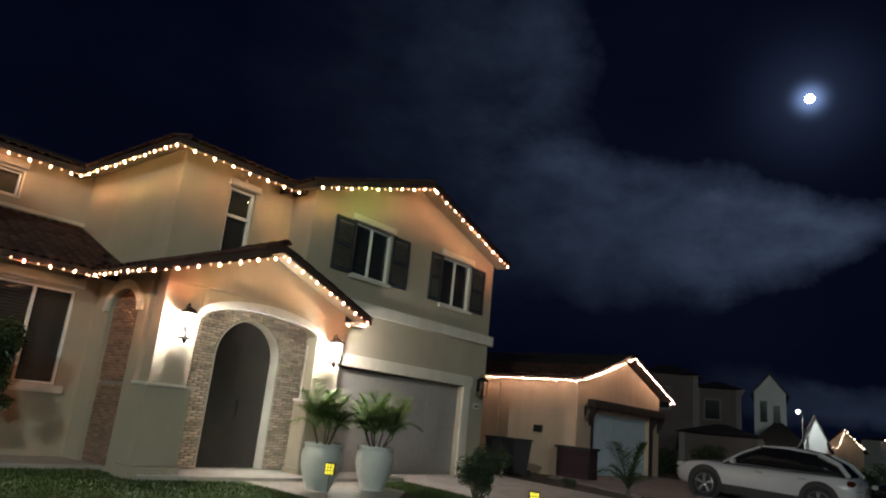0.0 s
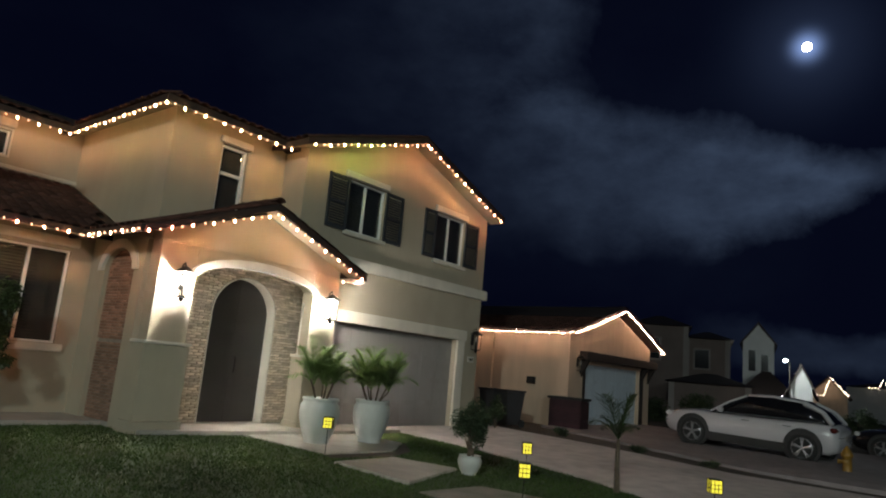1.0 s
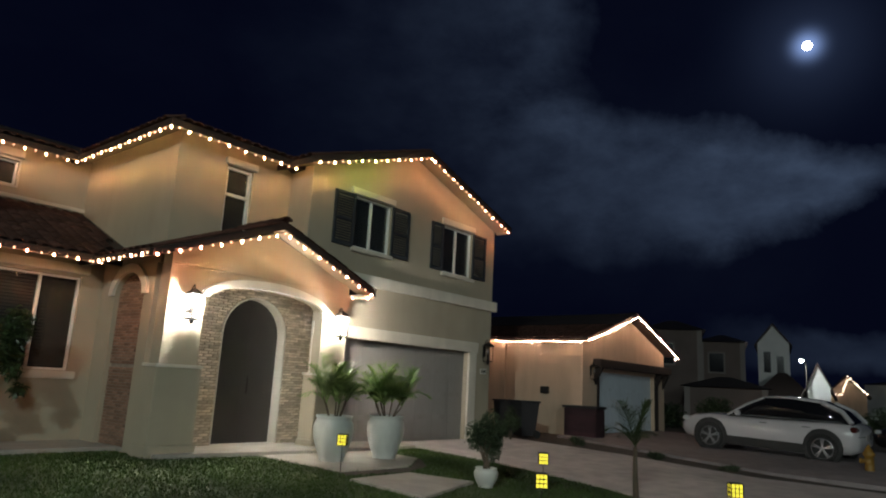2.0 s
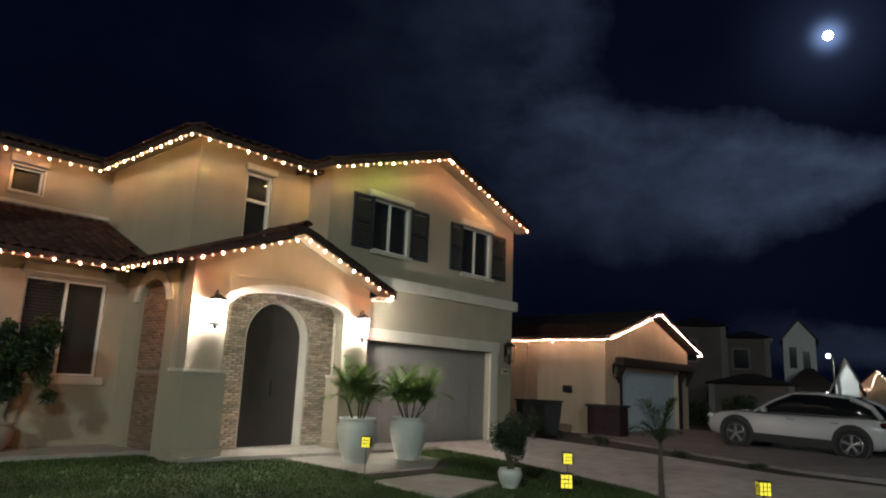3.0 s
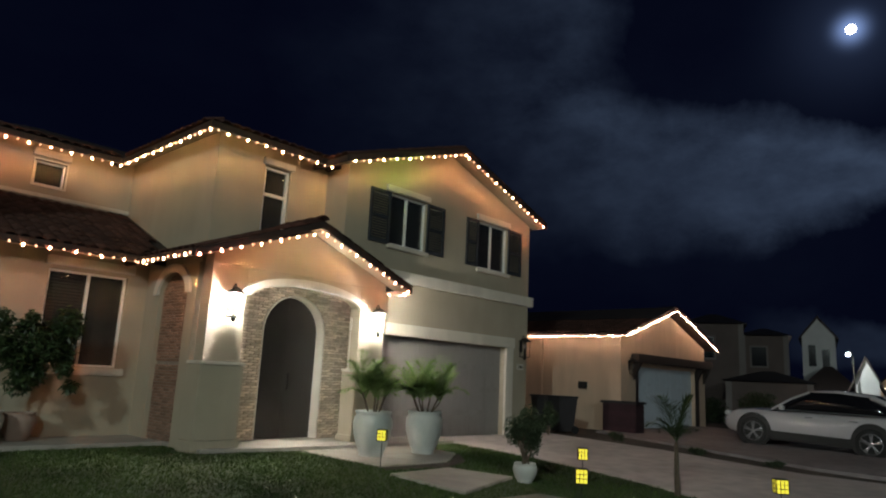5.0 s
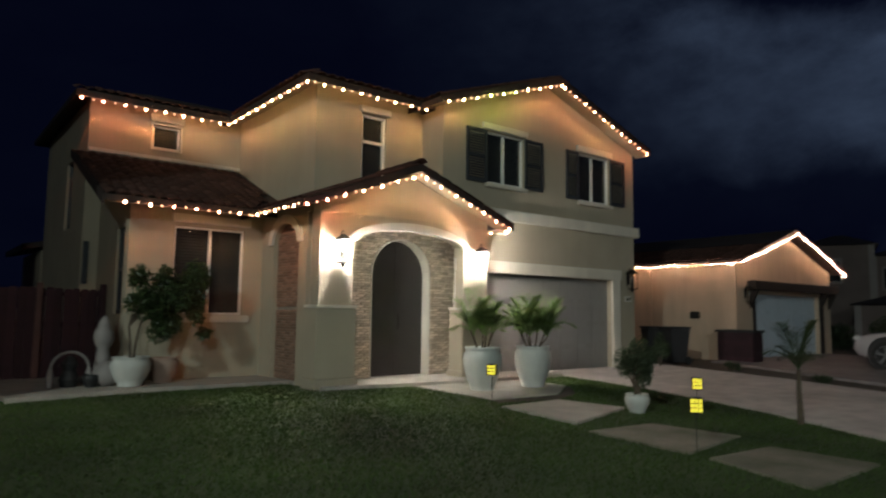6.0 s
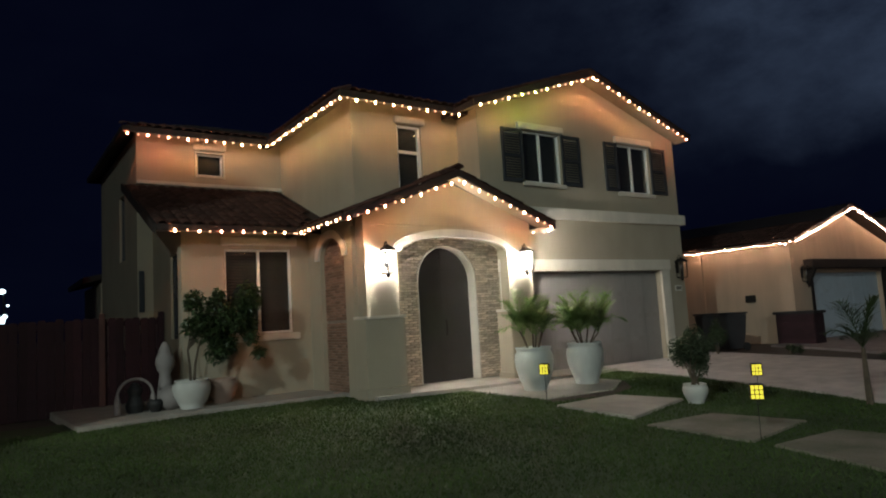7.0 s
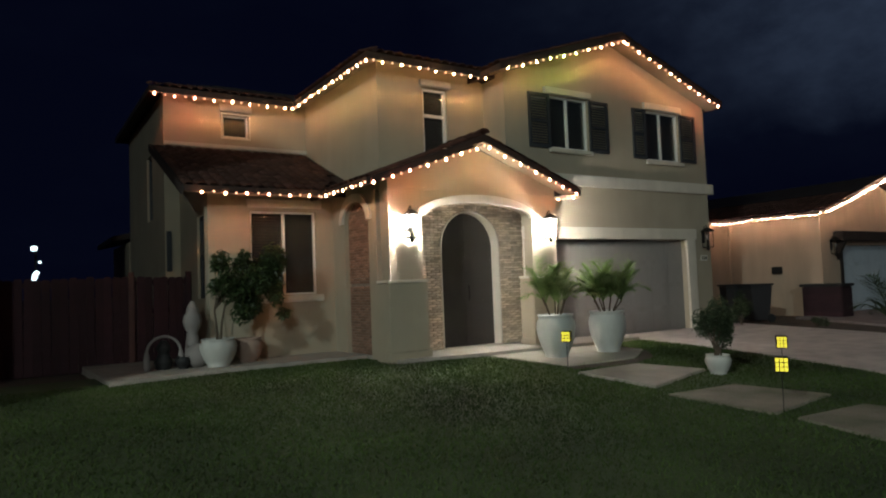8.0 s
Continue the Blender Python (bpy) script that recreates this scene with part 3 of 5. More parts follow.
    b = boxes((-w / 2, w / 2, -0.022, 0.022, -0.006, 0.006))
    b.to_mesh(me)
    b.free()
    me.materials.append(SHUTTER)
    for i in range(n):
        shared("louvre", me, pose((x0 + x1) / 2, face - 0.022, z0 + 0.09 + i * (z1 - z0 - 0.16) / n, 38, 0, 0), sh)
    return sh


def lintel(x0, x1, z0, z1, face, parent, name="lintel", proud=0.07):
    return part(name, boxes((x0, x1, face - proud, face - 0.002, z0, z1), bevel=0.015), TRIM, parent)


window(*W1, 10.49, house, bars_v=(10.14,))
shutter(9.01, 9.585, 4.05, 5.20, 10.49, house)
shutter(10.74, 11.32, 4.05, 5.20, 10.49, house)
lintel(9.44, 10.80, 5.215, 5.36, 10.49, house)
lintel(9.53, 10.80, 3.975, 4.06, 10.49, house, "sill")
window(*W2, 10.49, house, bars_v=(13.17,))
shutter(12.13, 12.58, 4.03, 5.20, 10.49, house)
shutter(13.80, 14.38, 4.03, 5.20, 10.49, house)
lintel(12.50, 13.86, 5.215, 5.37, 10.49, house)
lintel(12.53, 13.88, 3.925, 4.01, 10.49, house, "sill")
window(6.91, 7.485, 3.55, 5.21, 11.2, house, bars_h=(4.66,), frame_w=0.055)
lintel(6.84, 7.56, 5.225, 5.36, 11.2, house)
window(3.98, 4.55, 4.72, 5.22, 14.9, house)
lintel(3.90, 4.62, 5.29, 5.45, 14.9, house)
part("window_surround", boxes((3.94, 3.975, 14.87, 14.898, 4.68, 5.26), (4.555, 4.59, 14.87, 14.898, 4.68, 5.26), (3.975, 4.555, 14.87, 14.898, 4.68, 4.715), (3.975, 4.555, 14.87, 14.898, 5.225, 5.26)), TRIM, house)
window(*LW, 12.5, house, bars_v=(4.48,))
lintel(3.75, 5.23, 2.87, 3.03, 12.5, house)
lintel(3.78, 5.24, 1.06, 1.19, 12.5, house, "sill")
window(12.80, 13.35, 1.20, 2.75, 3.05, house, axis="y", bars_h=(2.0,), frame_w=0.07, frame_mat=SHUTTER)
part("wall_vent", boxes((2.775, 2.875, 14.85, 14.898, 1.77, 2.62), bevel=0.006), SHUTTER, house, "narrow dark louvred wall vent")
window(16.3, 17.0, 3.0, 4.5, 2.75, house, axis="y", frame_w=0.04, frame_mat=SHUTTER)

# ---- porch ----
def porch_column(x0, x1, z_top):
    col = part("porch_column", boxes((x0 + 0.06, x1 - 0.06, 10.20, 10.50, 1.40, z_top)), STUCCO, house)
    part("column_base", boxes((x0, x1, 10.14, 10.56, 0.16, 1.345), bevel=0.012), STUCCO, col)
    part("ledge", boxes((x0 - 0.02, x1 + 0.02, 10.12, 10.58, 1.347, 1.398), bevel=0.012), TRIM, col, "pale cap ledge")
    part("plinth", boxes((x0 - 0.03, x1 + 0.03, 10.11, 10.59, -0.1, 0.158), bevel=0.012), STUCCO, col)
    return col


porch_column(5.46, 6.24, 3.0)
porch_column(8.66, 9.42, 3.0)
# the front of the porch: a gable over a shallow wide arch
PA, PB, PZ, PR = 6.182, 8.718, 2.56, 0.26
pc, pr = (PA + PB) / 2, (PB - PA) / 2
bm = arched_head(bmesh.new(), "y", pc, pr, PZ, PR, 3.0, 10.20, 0.28, pr, 22)
prism(bm, [(5.52, 3.002), (9.36, 3.002), (9.36, 3.15), (7.40, 3.84), (5.52, 3.15)], 10.20, 10.48, "y")
part("porch_gable_wall", bm, STUCCO, house)
part("porch_arch_trim", arch_band(bmesh.new(), "y", pc, pr - 0.05, PZ - 0.03, PR, 0.15, 10.13, 0.068, 24), TRIM, house, "pale curved trim over the porch arch")
part("porch_ceiling", boxes((5.72, 9.36, 10.505, 10.932, 2.98, 3.04)), STUCCO, house)
part("porch_right_wall", boxes((9.17, 9.40, 10.61, 10.93, 0.0, 2.978)), STUCCO, house)

# brick entry wall with its round arch and the dark door
AC, AR, AZ = 7.73, 0.70, 2.02
bm = boxes((5.75, AC - AR - 0.001, 10.935, 11.15, 0.0, 2.98), (AC + AR + 0.001, 9.16, 10.935, 11.15, 0.0, 2.98))
arched_head(bm, "y", AC, AR, AZ, AR, 2.98, 10.935, 0.215, AR, 24)
entry = part("entry_wall", bm, MORTAR, house)
part("arch_edge", arch_band(bmesh.new(), "y", AC, AR - 0.015, AZ, AR - 0.015, 0.028, 10.910, 0.245, 26), TRIM, house, "pale stone edge of the entry arch")
part("arch_edge", boxes((AC - AR - 0.013, AC - AR + 0.015, 10.910, 11.16, 0.0, AZ), bevel=0.006), TRIM, house)
part("arch_edge", boxes((AC + AR - 0.015, AC + AR + 0.013, 10.910, 11.16, 0.0, AZ), bevel=0.006), TRIM, house)
bm = bmesh.new()
prism(bm, [(AC - 0.72, 0.0), (AC + 0.72, 0.0), (AC + 0.72, AZ)] + [(AC + 0.72 * math.cos(math.pi * k / 16), AZ + 0.72 * math.sin(math.pi * k / 16)) for k in range(1, 16)] + [(AC - 0.72, AZ)], 11.155, 11.195, "y")
door = part("front_door", bm, DOOR, house, "dark arched entry door, shut")
part("meeting_stile", boxes((AC - 0.012, AC + 0.012, 11.146, 11.153, 0.05, 2.66)), DOOR, door)
for sx in (-1, 1):
    part("door_panel", boxes((AC + sx * 0.36 - 0.24, AC + sx * 0.36 + 0.24, 11.147, 11.153, 0.18, 0.95), bevel=0.003), DOOR, door)
    part("door_panel", boxes((AC + sx * 0.36 - 0.24, AC + sx * 0.36 + 0.24, 11.147, 11.153, 1.08, 1.98), bevel=0.003), DOOR, door)
bm = bmesh.new()
tube(bm, [(AC + 0.06, 11.12, 0.95), (AC + 0.06, 11.10, 1.0), (AC + 0.06, 11.10, 1.2), (AC + 0.06, 11.12, 1.25)], 0.012)
part("door_handle", bm, IRON, door, "dark iron pull handle")
side_panel = part("side_arch_panel", boxes((5.60, 5.708, 10.90, 11.97, 0.0, 2.98)), MORTAR, house)


# ---- roofs ----
def tile_mesh(mat, name="roof_tile"):
    bm = bmesh.new()
    w, l, h, t, n = 0.100, 0.37, 0.058, 0.014, 6
    rows = []
    for yy, k in ((0.0, 1.0), (l, 0.88)):
        for r in (1.0, 1.0 - t / h):
            rows.append([bm.verts.new((-w * k * (r if r < 1 else 1) * math.cos(math.pi * i / n), yy, h * k * r * math.sin(math.pi * i / n) + (0.012 if yy == 0 else 0.0))) for i in range(n + 1)])
    for i in range(n):
        bm.faces.new((rows[0][i], rows[0][i + 1], rows[2][i + 1], rows[2][i]))
        bm.faces.new((rows[1][i], rows[3][i], rows[3][i + 1], rows[1][i + 1]))
        bm.faces.new((rows[0][i], rows[1][i], rows[1][i + 1], rows[0][i + 1]))
    bmesh.ops.recalc_face_normals(bm, faces=bm.faces[:])
    for f in bm.faces:
        f.smooth = True
    me = bpy.data.meshes.new(name)
    bm.to_mesh(me)
    bm.free()
    me.materials.append(mat)
    return me


TILE_ME = tile_mesh(TILE)


def tile_places(corner, across, up, width, length, keep=None):
    """Poses of barrel tiles over a slope: corner at the eave, across along it, up the slope."""
    a, u = Vector(across).normalized(), Vector(up).normalized()
    nrm = a.cross(u)
    if nrm.z < 0:
        nrm = -nrm
        a2 = -a
    else:
        a2 = a
    base = Matrix((a2, u, nrm)).transposed().to_4x4()
    rng = random.Random(11)
    out = []
    for j in range(int(length / 0.305)):
        for i in range(int(width / 0.203)):
            p = Vector(corner) + a * (0.203 * (i + 0.5)) + u * (0.305 * j) + nrm * rng.uniform(0, 0.006)
            if keep is None or keep(p):
                out.append(Matrix.Translation(p) @ base @ pose(0, 0, 0, rng.uniform(-1, 1), 0, rng.uniform(-1.5, 1.5)))
    return out


def tiles_single(parent, *args, **kw):
    for m in tile_places(*args, **kw):
        shared("roof_tile", TILE_ME, m, parent)


def tiles_joined(name, parent, fields):
    src = np.array([v.co for v in TILE_ME.vertices])
    polys = [tuple(p.vertices) for p in TILE_ME.polygons]
    verts, faces = [], []
    for m in fields:
        mm = np.array(m)
        base = len(verts)
        verts.extend((src @ mm[:3, :3].T + mm[:3, 3]).tolist())
        faces.extend([tuple(base + k for k in p) for p in polys])
    return raw(name, verts, faces, TILE_J, parent, kind="stuff", smooth=True)


# lower left shed roof
def shed_z(y):
    return 3.14 + (y - 11.85) * 0.425


bm = bmesh.new()
prism(bm, [(11.85, shed_z(11.85) - 0.10), (11.85, shed_z(11.85)), (14.9, shed_z(14.9)), (14.9, shed_z(14.9) - 0.10)], 2.5, 6.0, "x")
wing_roof = part("wing_roof", bm, FASCIA, house, "dark brown tiled lean-to roof")
part("fascia", boxes((2.5, 5.3, 11.80, 11.848, 3.04, 3.15), bevel=0.006), FASCIA, wing_roof)
part("soffit", prism(bmesh.new(), [(11.85, 3.022), (12.498, 3.022 + 0.648 * 0.425), (12.498, 3.034 + 0.648 * 0.425), (11.85, 3.034)], 2.52, 5.48, "x"), STUCCO, wing_roof)
part("rake_soffit", prism(bmesh.new(), [(11.86, shed_z(11.86) - 0.116), (14.88, shed_z(14.88) - 0.116), (14.88, shed_z(14.88) - 0.104), (11.86, shed_z(11.86) - 0.104)], 2.502, 3.046, "x"), STUCCO, wing_roof)
part("rake_board", prism(bmesh.new(), [(11.82, 2.98), (11.82, 3.14), (14.9, shed_z(14.9) + 0.01), (14.9, shed_z(14.9) - 0.15)], 2.455, 2.498, "x"), FASCIA, wing_roof)
part("roof_flashing", boxes((2.75, 5.9, 14.84, 14.898, shed_z(14.9) + 0.02, shed_z(14.9) + 0.10), bevel=0.01), TRIM, wing_roof)

# porch roof, ridge toward the street
def porch_z(x):
    return 4.00 - 0.385 * abs(x - 7.36)


bm = bmesh.new()
prism(bm, [(5.02, porch_z(5.02) - 0.09), (5.02, porch_z(5.02)), (7.36, 4.0), (9.72, porch_z(9.72)), (9.72, porch_z(9.72) - 0.09), (7.36, 3.90)], 9.86, 11.2, "y")
prism(bm, [(5.02, porch_z(5.02) - 0.09), (5.02, porch_z(5.02)), (5.9, porch_z(5.9)), (5.9, porch_z(5.9) - 0.09)], 11.2, 13.0, "y")
porch_roof = part("porch_roof", bm, FASCIA, house, "dark brown tiled gable roof over the porch")
bm = bmesh.new()
prism(bm, [(5.00, porch_z(5.0) - 0.115), (5.00, porch_z(5.0) + 0.01), (7.36, 4.01), (7.36, 3.885)], 9.81, 9.858, "y")
prism(bm, [(9.74, porch_z(9.74) - 0.115), (7.36, 3.885), (7.36, 4.01), (9.74, porch_z(9.74) + 0.01)], 9.81, 9.858, "y")
part("rake_board", bm, FASCIA, porch_roof)
part("fascia", boxes((4.96, 5.0, 9.86, 11.8, 2.985, 3.11)), FASCIA, porch_roof)
part("eave_return", boxes((9.36, 9.74, 9.86, 10.18, 2.93, 2.98)), TRIM, porch_roof)
part("soffit", prism(bmesh.new(), [(5.03, 2.99), (5.488, 2.99 + 0.458 * 0.385), (5.488, 3.002 + 0.458 * 0.385), (5.03, 3.002)], 9.88, 12.4, "y"), STUCCO, porch_roof)
for sx in (-1, 1):
    part("soffit", prism(bmesh.new(), [(7.36 + sx * 0.001, 3.885), (7.36 + sx * 2.3, 3.885 - 0.385 * 2.3), (7.36 + sx * 2.3, 3.895 - 0.385 * 2.3), (7.36 + sx * 0.001, 3.895)], 9.862, 10.198, "y"), STUCCO, porch_roof)

# gabled roof of the garage wing and the hipped main roof
def gable_z(x):
    return 6.70 - 0.335 * abs(x - 11.50)


bm = bmesh.new()
prism(bm, [(8.02, gable_z(8.02) - 0.12), (8.02, gable_z(8.02)), (11.5, 6.70), (14.98, gable_z(14.98)), (14.98, gable_z(14.98) - 0.12), (11.5, 6.58)], 10.12, 19.9, "y")
gable_roof = part("gable_roof", bm, FASCIA, house, "dark brown tiled gable roof over the garage wing")
bm = bmesh.new()
prism(bm, [(8.02, gable_z(8.02) - 0.13), (8.02, gable_z(8.02) + 0.01), (11.5, 6.71), (11.5, 6.57)], 10.07, 10.118, "y")
prism(bm, [(14.98, gable_z(14.98) - 0.13), (11.5, 6.57), (11.5, 6.71), (14.98, gable_z(14.98) + 0.01)], 10.07, 10.118, "y")
part("rake_board", bm, FASCIA, gable_roof)
for sx in (-1, 1):
    part("soffit", prism(bmesh.new(), [(11.5 + sx * 0.001, 6.562), (11.5 + sx * 3.44, 6.562 - 0.335 * 3.44), (11.5 + sx * 3.44, 6.574 - 0.335 * 3.44), (11.5 + sx * 0.001, 6.574)], 10.121, 10.488, "y"), STUCCO, gable_roof)
bm = bmesh.new()
E0, E1 = 5.46, 5.58
# bay roof and left block roof, eaves level, hips running back
for outline, peak in (([(5.48, 10.76), (8.4, 10.76), (8.4, 19.9), (5.48, 19.9)], [(8.4, 14.2, 6.75), (8.4, 19.0, 6.75)]),
                      ([(2.42, 14.5), (5.6, 14.5), (5.6, 19.95), (2.42, 19.95)], [(4.4, 17.0, 6.5), (8.0, 17.0, 6.5)])):
    low = [bm.verts.new((x, y, E0)) for x, y in outline]
    rim = [bm.verts.new((x, y, E1)) for x, y in outline]
    p, q = (bm.verts.new(v) for v in peak)
    ix, iy = 0.40, 0.42
    (ax, ay), (bx, by) = outline[0], outline[2]
    inner = [bm.verts.new(v) for v in ((ax + ix, ay + iy, E0 + 0.16), (bx - ix, ay + iy, E0 + 0.16), (bx - ix, by - iy, E0 + 0.16), (ax + ix, by - iy, E0 + 0.16))]
    bm.faces.new(inner[::-1])
    for i in range(4):
        bm.faces.new((low[i], low[(i + 1) % 4], rim[(i + 1) % 4], rim[i]))
        bm.faces.new((low[(i + 1) % 4], low[i], inner[i], inner[(i + 1) % 4]))
    if peak[0][1] == peak[1][1]:
        bm.faces.new((rim[0], rim[1], q, p))
        bm.faces.new((rim[1], rim[2], q))
        bm.faces.new((rim[2], rim[3], p, q))
        bm.faces.new((rim[3], rim[0], p))
    else:
        bm.faces.new((rim[0], rim[1], p))
        bm.faces.new((rim[1], rim[2], q, p))
        bm.faces.new((rim[2], rim[3], q))
        bm.faces.new((rim[3], rim[0], p, q))
bmesh.ops.recalc_face_normals(bm, faces=bm.faces[:])
main_roof = part("main_roof", bm, FASCIA, house, "dark brown tiled hip roof of the upper storey")


def sloped_soffit(quad):
    """A thin board rising from the eave (first two corners) to the wall (last two)."""
    bm = bmesh.new()
    low = [bm.verts.new((x, y, 5.440 if i < 2 else 5.592)) for i, (x, y) in enumerate(quad)]
    top = [bm.verts.new(v.co + Vector((0, 0, 0.010))) for v in low]
    bm.faces.new(low)
    bm.faces.new(top[::-1])
    for i in range(4):
        bm.faces.new((low[i], low[(i + 1) % 4], top[(i + 1) % 4], top[i]))
    bmesh.ops.recalc_face_normals(bm, faces=bm.faces[:])
    part("soffit", bm, STUCCO, main_roof)


sloped_soffit([(5.49, 10.77), (8.02, 10.77), (8.02, 11.198), (5.898, 11.198)])
sloped_soffit([(5.49, 14.51), (5.49, 10.77), (5.898, 11.198), (5.898, 14.898)])
sloped_soffit([(2.44, 14.51), (5.49, 14.51), (5.898, 14.898), (2.44, 14.898)])
part("rear_wing_roof", prism(bmesh.new(), [(2.3, 2.75), (2.3, 2.9), (8.0, 4.2), (8.0, 4.05)], 19.9, 23.5, "y"), FASCIA, house)


# ---- lanterns by the porch ----
def coach_lantern(name, x, y, z, label, lit):
    """A square iron wall lantern: back plate, arm, roofed cage, base and bulb."""
    t = thing(name, label, "wall lantern", (x, y, z), group="porch lanterns" if lit else "")
    part("back_plate", boxes((x - 0.06, x + 0.06, y - 0.02, y - 0.002, z - 0.10, z + 0.22), bevel=0.006), IRON, t)
    cy = y - 0.14
    bm = bmesh.new()
    tube(bm, [(x, y - 0.01, z + 0.14), (x, y - 0.05, z + 0.30), (x, y - 0.11, z + 0.34), (x, cy, z + 0.27)], 0.011)
    part("arm", bm, IRON, t)
    bm = bmesh.new()
    bmesh.ops.create_cone(bm, cap_ends=True, segments=4, radius1=0.175, radius2=0.03, depth=0.10, matrix=Matrix.Translation((x, cy, z + 0.225)) @ Matrix.Rotation(radians(45), 4, "Z"))
    part("roof_cap", bm, IRON, t)
    part("floor_plate", boxes((x - 0.081, x + 0.081, cy - 0.081, cy + 0.081, z - 0.225, z - 0.205), (x - 0.094, x + 0.094, cy - 0.094, cy - 0.082, z - 0.218, z - 0.206), (x - 0.094, x + 0.094, cy + 0.082, cy + 0.094, z - 0.218, z - 0.206), (x - 0.094, x - 0.082, cy - 0.081, cy + 0.081, z - 0.218, z - 0.206), (x + 0.082, x + 0.094, cy - 0.081, cy + 0.081, z - 0.218, z - 0.206)), IRON, t)
    part("finial", lathe(bmesh.new(), [(0.012, -0.06), (0.03, -0.035), (0.04, 0.0), (0.015, 0.012)], 12, (x, cy, z - 0.236)), IRON, t)
    for sx in (-1, 1):
        for sy in (-1, 1):
            part("cage_bar", boxes((x + sx * 0.088 - 0.006, x + sx * 0.088 + 0.006, cy + sy * 0.088 - 0.006, cy + sy * 0.088 + 0.006, z - 0.206, z + 0.176)), IRON, t)
    bm = bmesh.new()
    lathe(bm, [(0.008, -0.07), (0.018, -0.05), (0.032, 0.0), (0.024, 0.035), (0.006, 0.052)], 16, (x, cy, z + 0.05))
    part("bulb", bm, LANTERN_BULB if lit else PALE, t, smooth=True)
    part("candle_sleeve", lathe(bmesh.new(), [(0.014, -0.255), (0.014, -0.08)], 10, (x, cy, z + 0.055)), IRON, t)
    return t


LANTERN_W = 420
for x in (5.90, 9.10):
    coach_lantern("wall_lantern", x, 10.198, 2.34, "black iron coach lantern, lit, on a porch column", True)
    lamp("lantern_light", "POINT", (x, 10.198 - 0.14, 2.40), LANTERN_W, (1.0, 0.94, 0.88), 0.06)
coach_lantern("wall_lantern", 14.50, 10.488, 2.16, "black iron coach lantern, unlit, beside the garage door", False)
plaque = part("house_number_plaque", boxes((14.36, 14.62, 10.472, 10.487, 1.62, 1.76), bevel=0.004), TRIM)
tagged(plaque, "small pale plaque with plain bars on the wall", "plaque")
for i in range(3):
    part("bar", boxes((14.40 + i * 0.07, 14.44 + i * 0.07, 10.466, 10.471, 1.65, 1.73)), IRON, plaque)


# ---- string lights along the eaves ----
BULB_POWER = 85.0


def bulb_mesh(name, r, l, mat):
    bm = bmesh.new()
    lathe(bm, [(r * 0.35, 0.0), (r * 0.75, -l * 0.2), (r, -l * 0.45), (r * 0.8, -l * 0.75), (r * 0.25, -l)], 8)
    for f in bm.faces:
        f.smooth = True
    me = bpy.data.meshes.new(name)
    bm.to_mesh(me)
    bm.free()
    me.materials.append(mat)
    return me


AMBER, GOLD, GREEN, ORANGE, RED = (1.0, 0.40, 0.12), (1.0, 0.56, 0.16), (0.62, 0.86, 0.07), (1.0, 0.29, 0.10), (1.0, 0.13, 0.065)
BIG_ME = {c: bulb_mesh("bulb", 0.018, 0.052, glow("bulb_lit", tuple(0.7 * v + 0.3 * w for v, w in zip(c, (1.0, 0.72, 0.45))), BULB_POWER)) for c in (AMBER, GOLD, GREEN, ORANGE, RED)}
SMALL_ME = bulb_mesh("bulb", 0.016, 0.038, BULB_SMALL)
# disc added to shape each spot's beam, no part of the bulb
tip = bmesh.new()
bmesh.ops.create_cone(tip, cap_ends=True, segments=14, radius1=0.0078, radius2=0.0076, depth=0.002)
BEAM_MASK_ME = bpy.data.meshes.new("beam_mask")
tip.to_mesh(BEAM_MASK_ME)
tip.free()
BEAM_MASK_ME.materials.append(BEAM_MASK)
SPOT_W = 31.0


def light_string(points, colours, wallward, label, first=0, spot=True, drop=(0.95, 1.4)):
    """Bulbs every 0.19 m along a line, large and small by turns, on a dark cable; each large one washes the wall below it."""
    pts = [Vector(p) for p in points]
    s = thing("light_string", label, "string lights", pts[0], group="string lights on the house")
    bm = bmesh.new()
    tube(bm, [p + Vector((0, 0, 0.012)) for p in pts], 0.006, 5)
    part("cable", bm, PLASTIC, s)
    rng = random.Random(len(label) + first)
    lengths = [(b - a).length for a, b in zip(pts, pts[1:])]
    total = sum(lengths)
    n = max(2, round(total / 0.19))
    for i in range(n + 1):
        d = total * i / n
        k = 0
        while k < len(lengths) - 1 and d > lengths[k]:
            d -= lengths[k]
            k += 1
        p = pts[k].lerp(pts[k + 1], min(1.0, d / lengths[k]))
        p = p + Vector((rng.uniform(-0.012, 0.012), rng.uniform(-0.012, 0.012), rng.uniform(-0.015, 0.006)))
        f = i / n
        big = (i + first) % 2 == 0
        tint = colours[min(len(colours) - 1, int(f * len(colours)))]
        m = Matrix.Translation(p) @ pose(0, 0, 0, rng.uniform(-14, 14), rng.uniform(-14, 14), 0)
        shared("bulb", BIG_ME[tint] if big else SMALL_ME, m, s)
        if big and spot:
            # each large bulb throws a sharp-edged scallop on the wall
            w, side = Vector(wallward), Vector((-wallward[1], wallward[0], 0))
            d = (w + side * rng.uniform(-0.07, 0.07) + Vector((0, 0, -rng.uniform(*drop)))).normalized()
            mid = p + Vector((0, 0, -0.026))
            lamp("bulb_light", "SPOT", mid + d * 0.034, SPOT_W * rng.uniform(0.65, 1.35), tuple(0.7 * c + 0.3 * k for c, k in zip(tint, (1.0, 0.66, 0.30))), 0.0007,
                 mid + d, rng.uniform(44, 51), 0.05)
            # the added disc dims the beam's middle and leaves a bright upper rim
            over = (Vector((0, 0, 1)) - d * d.z).normalized()
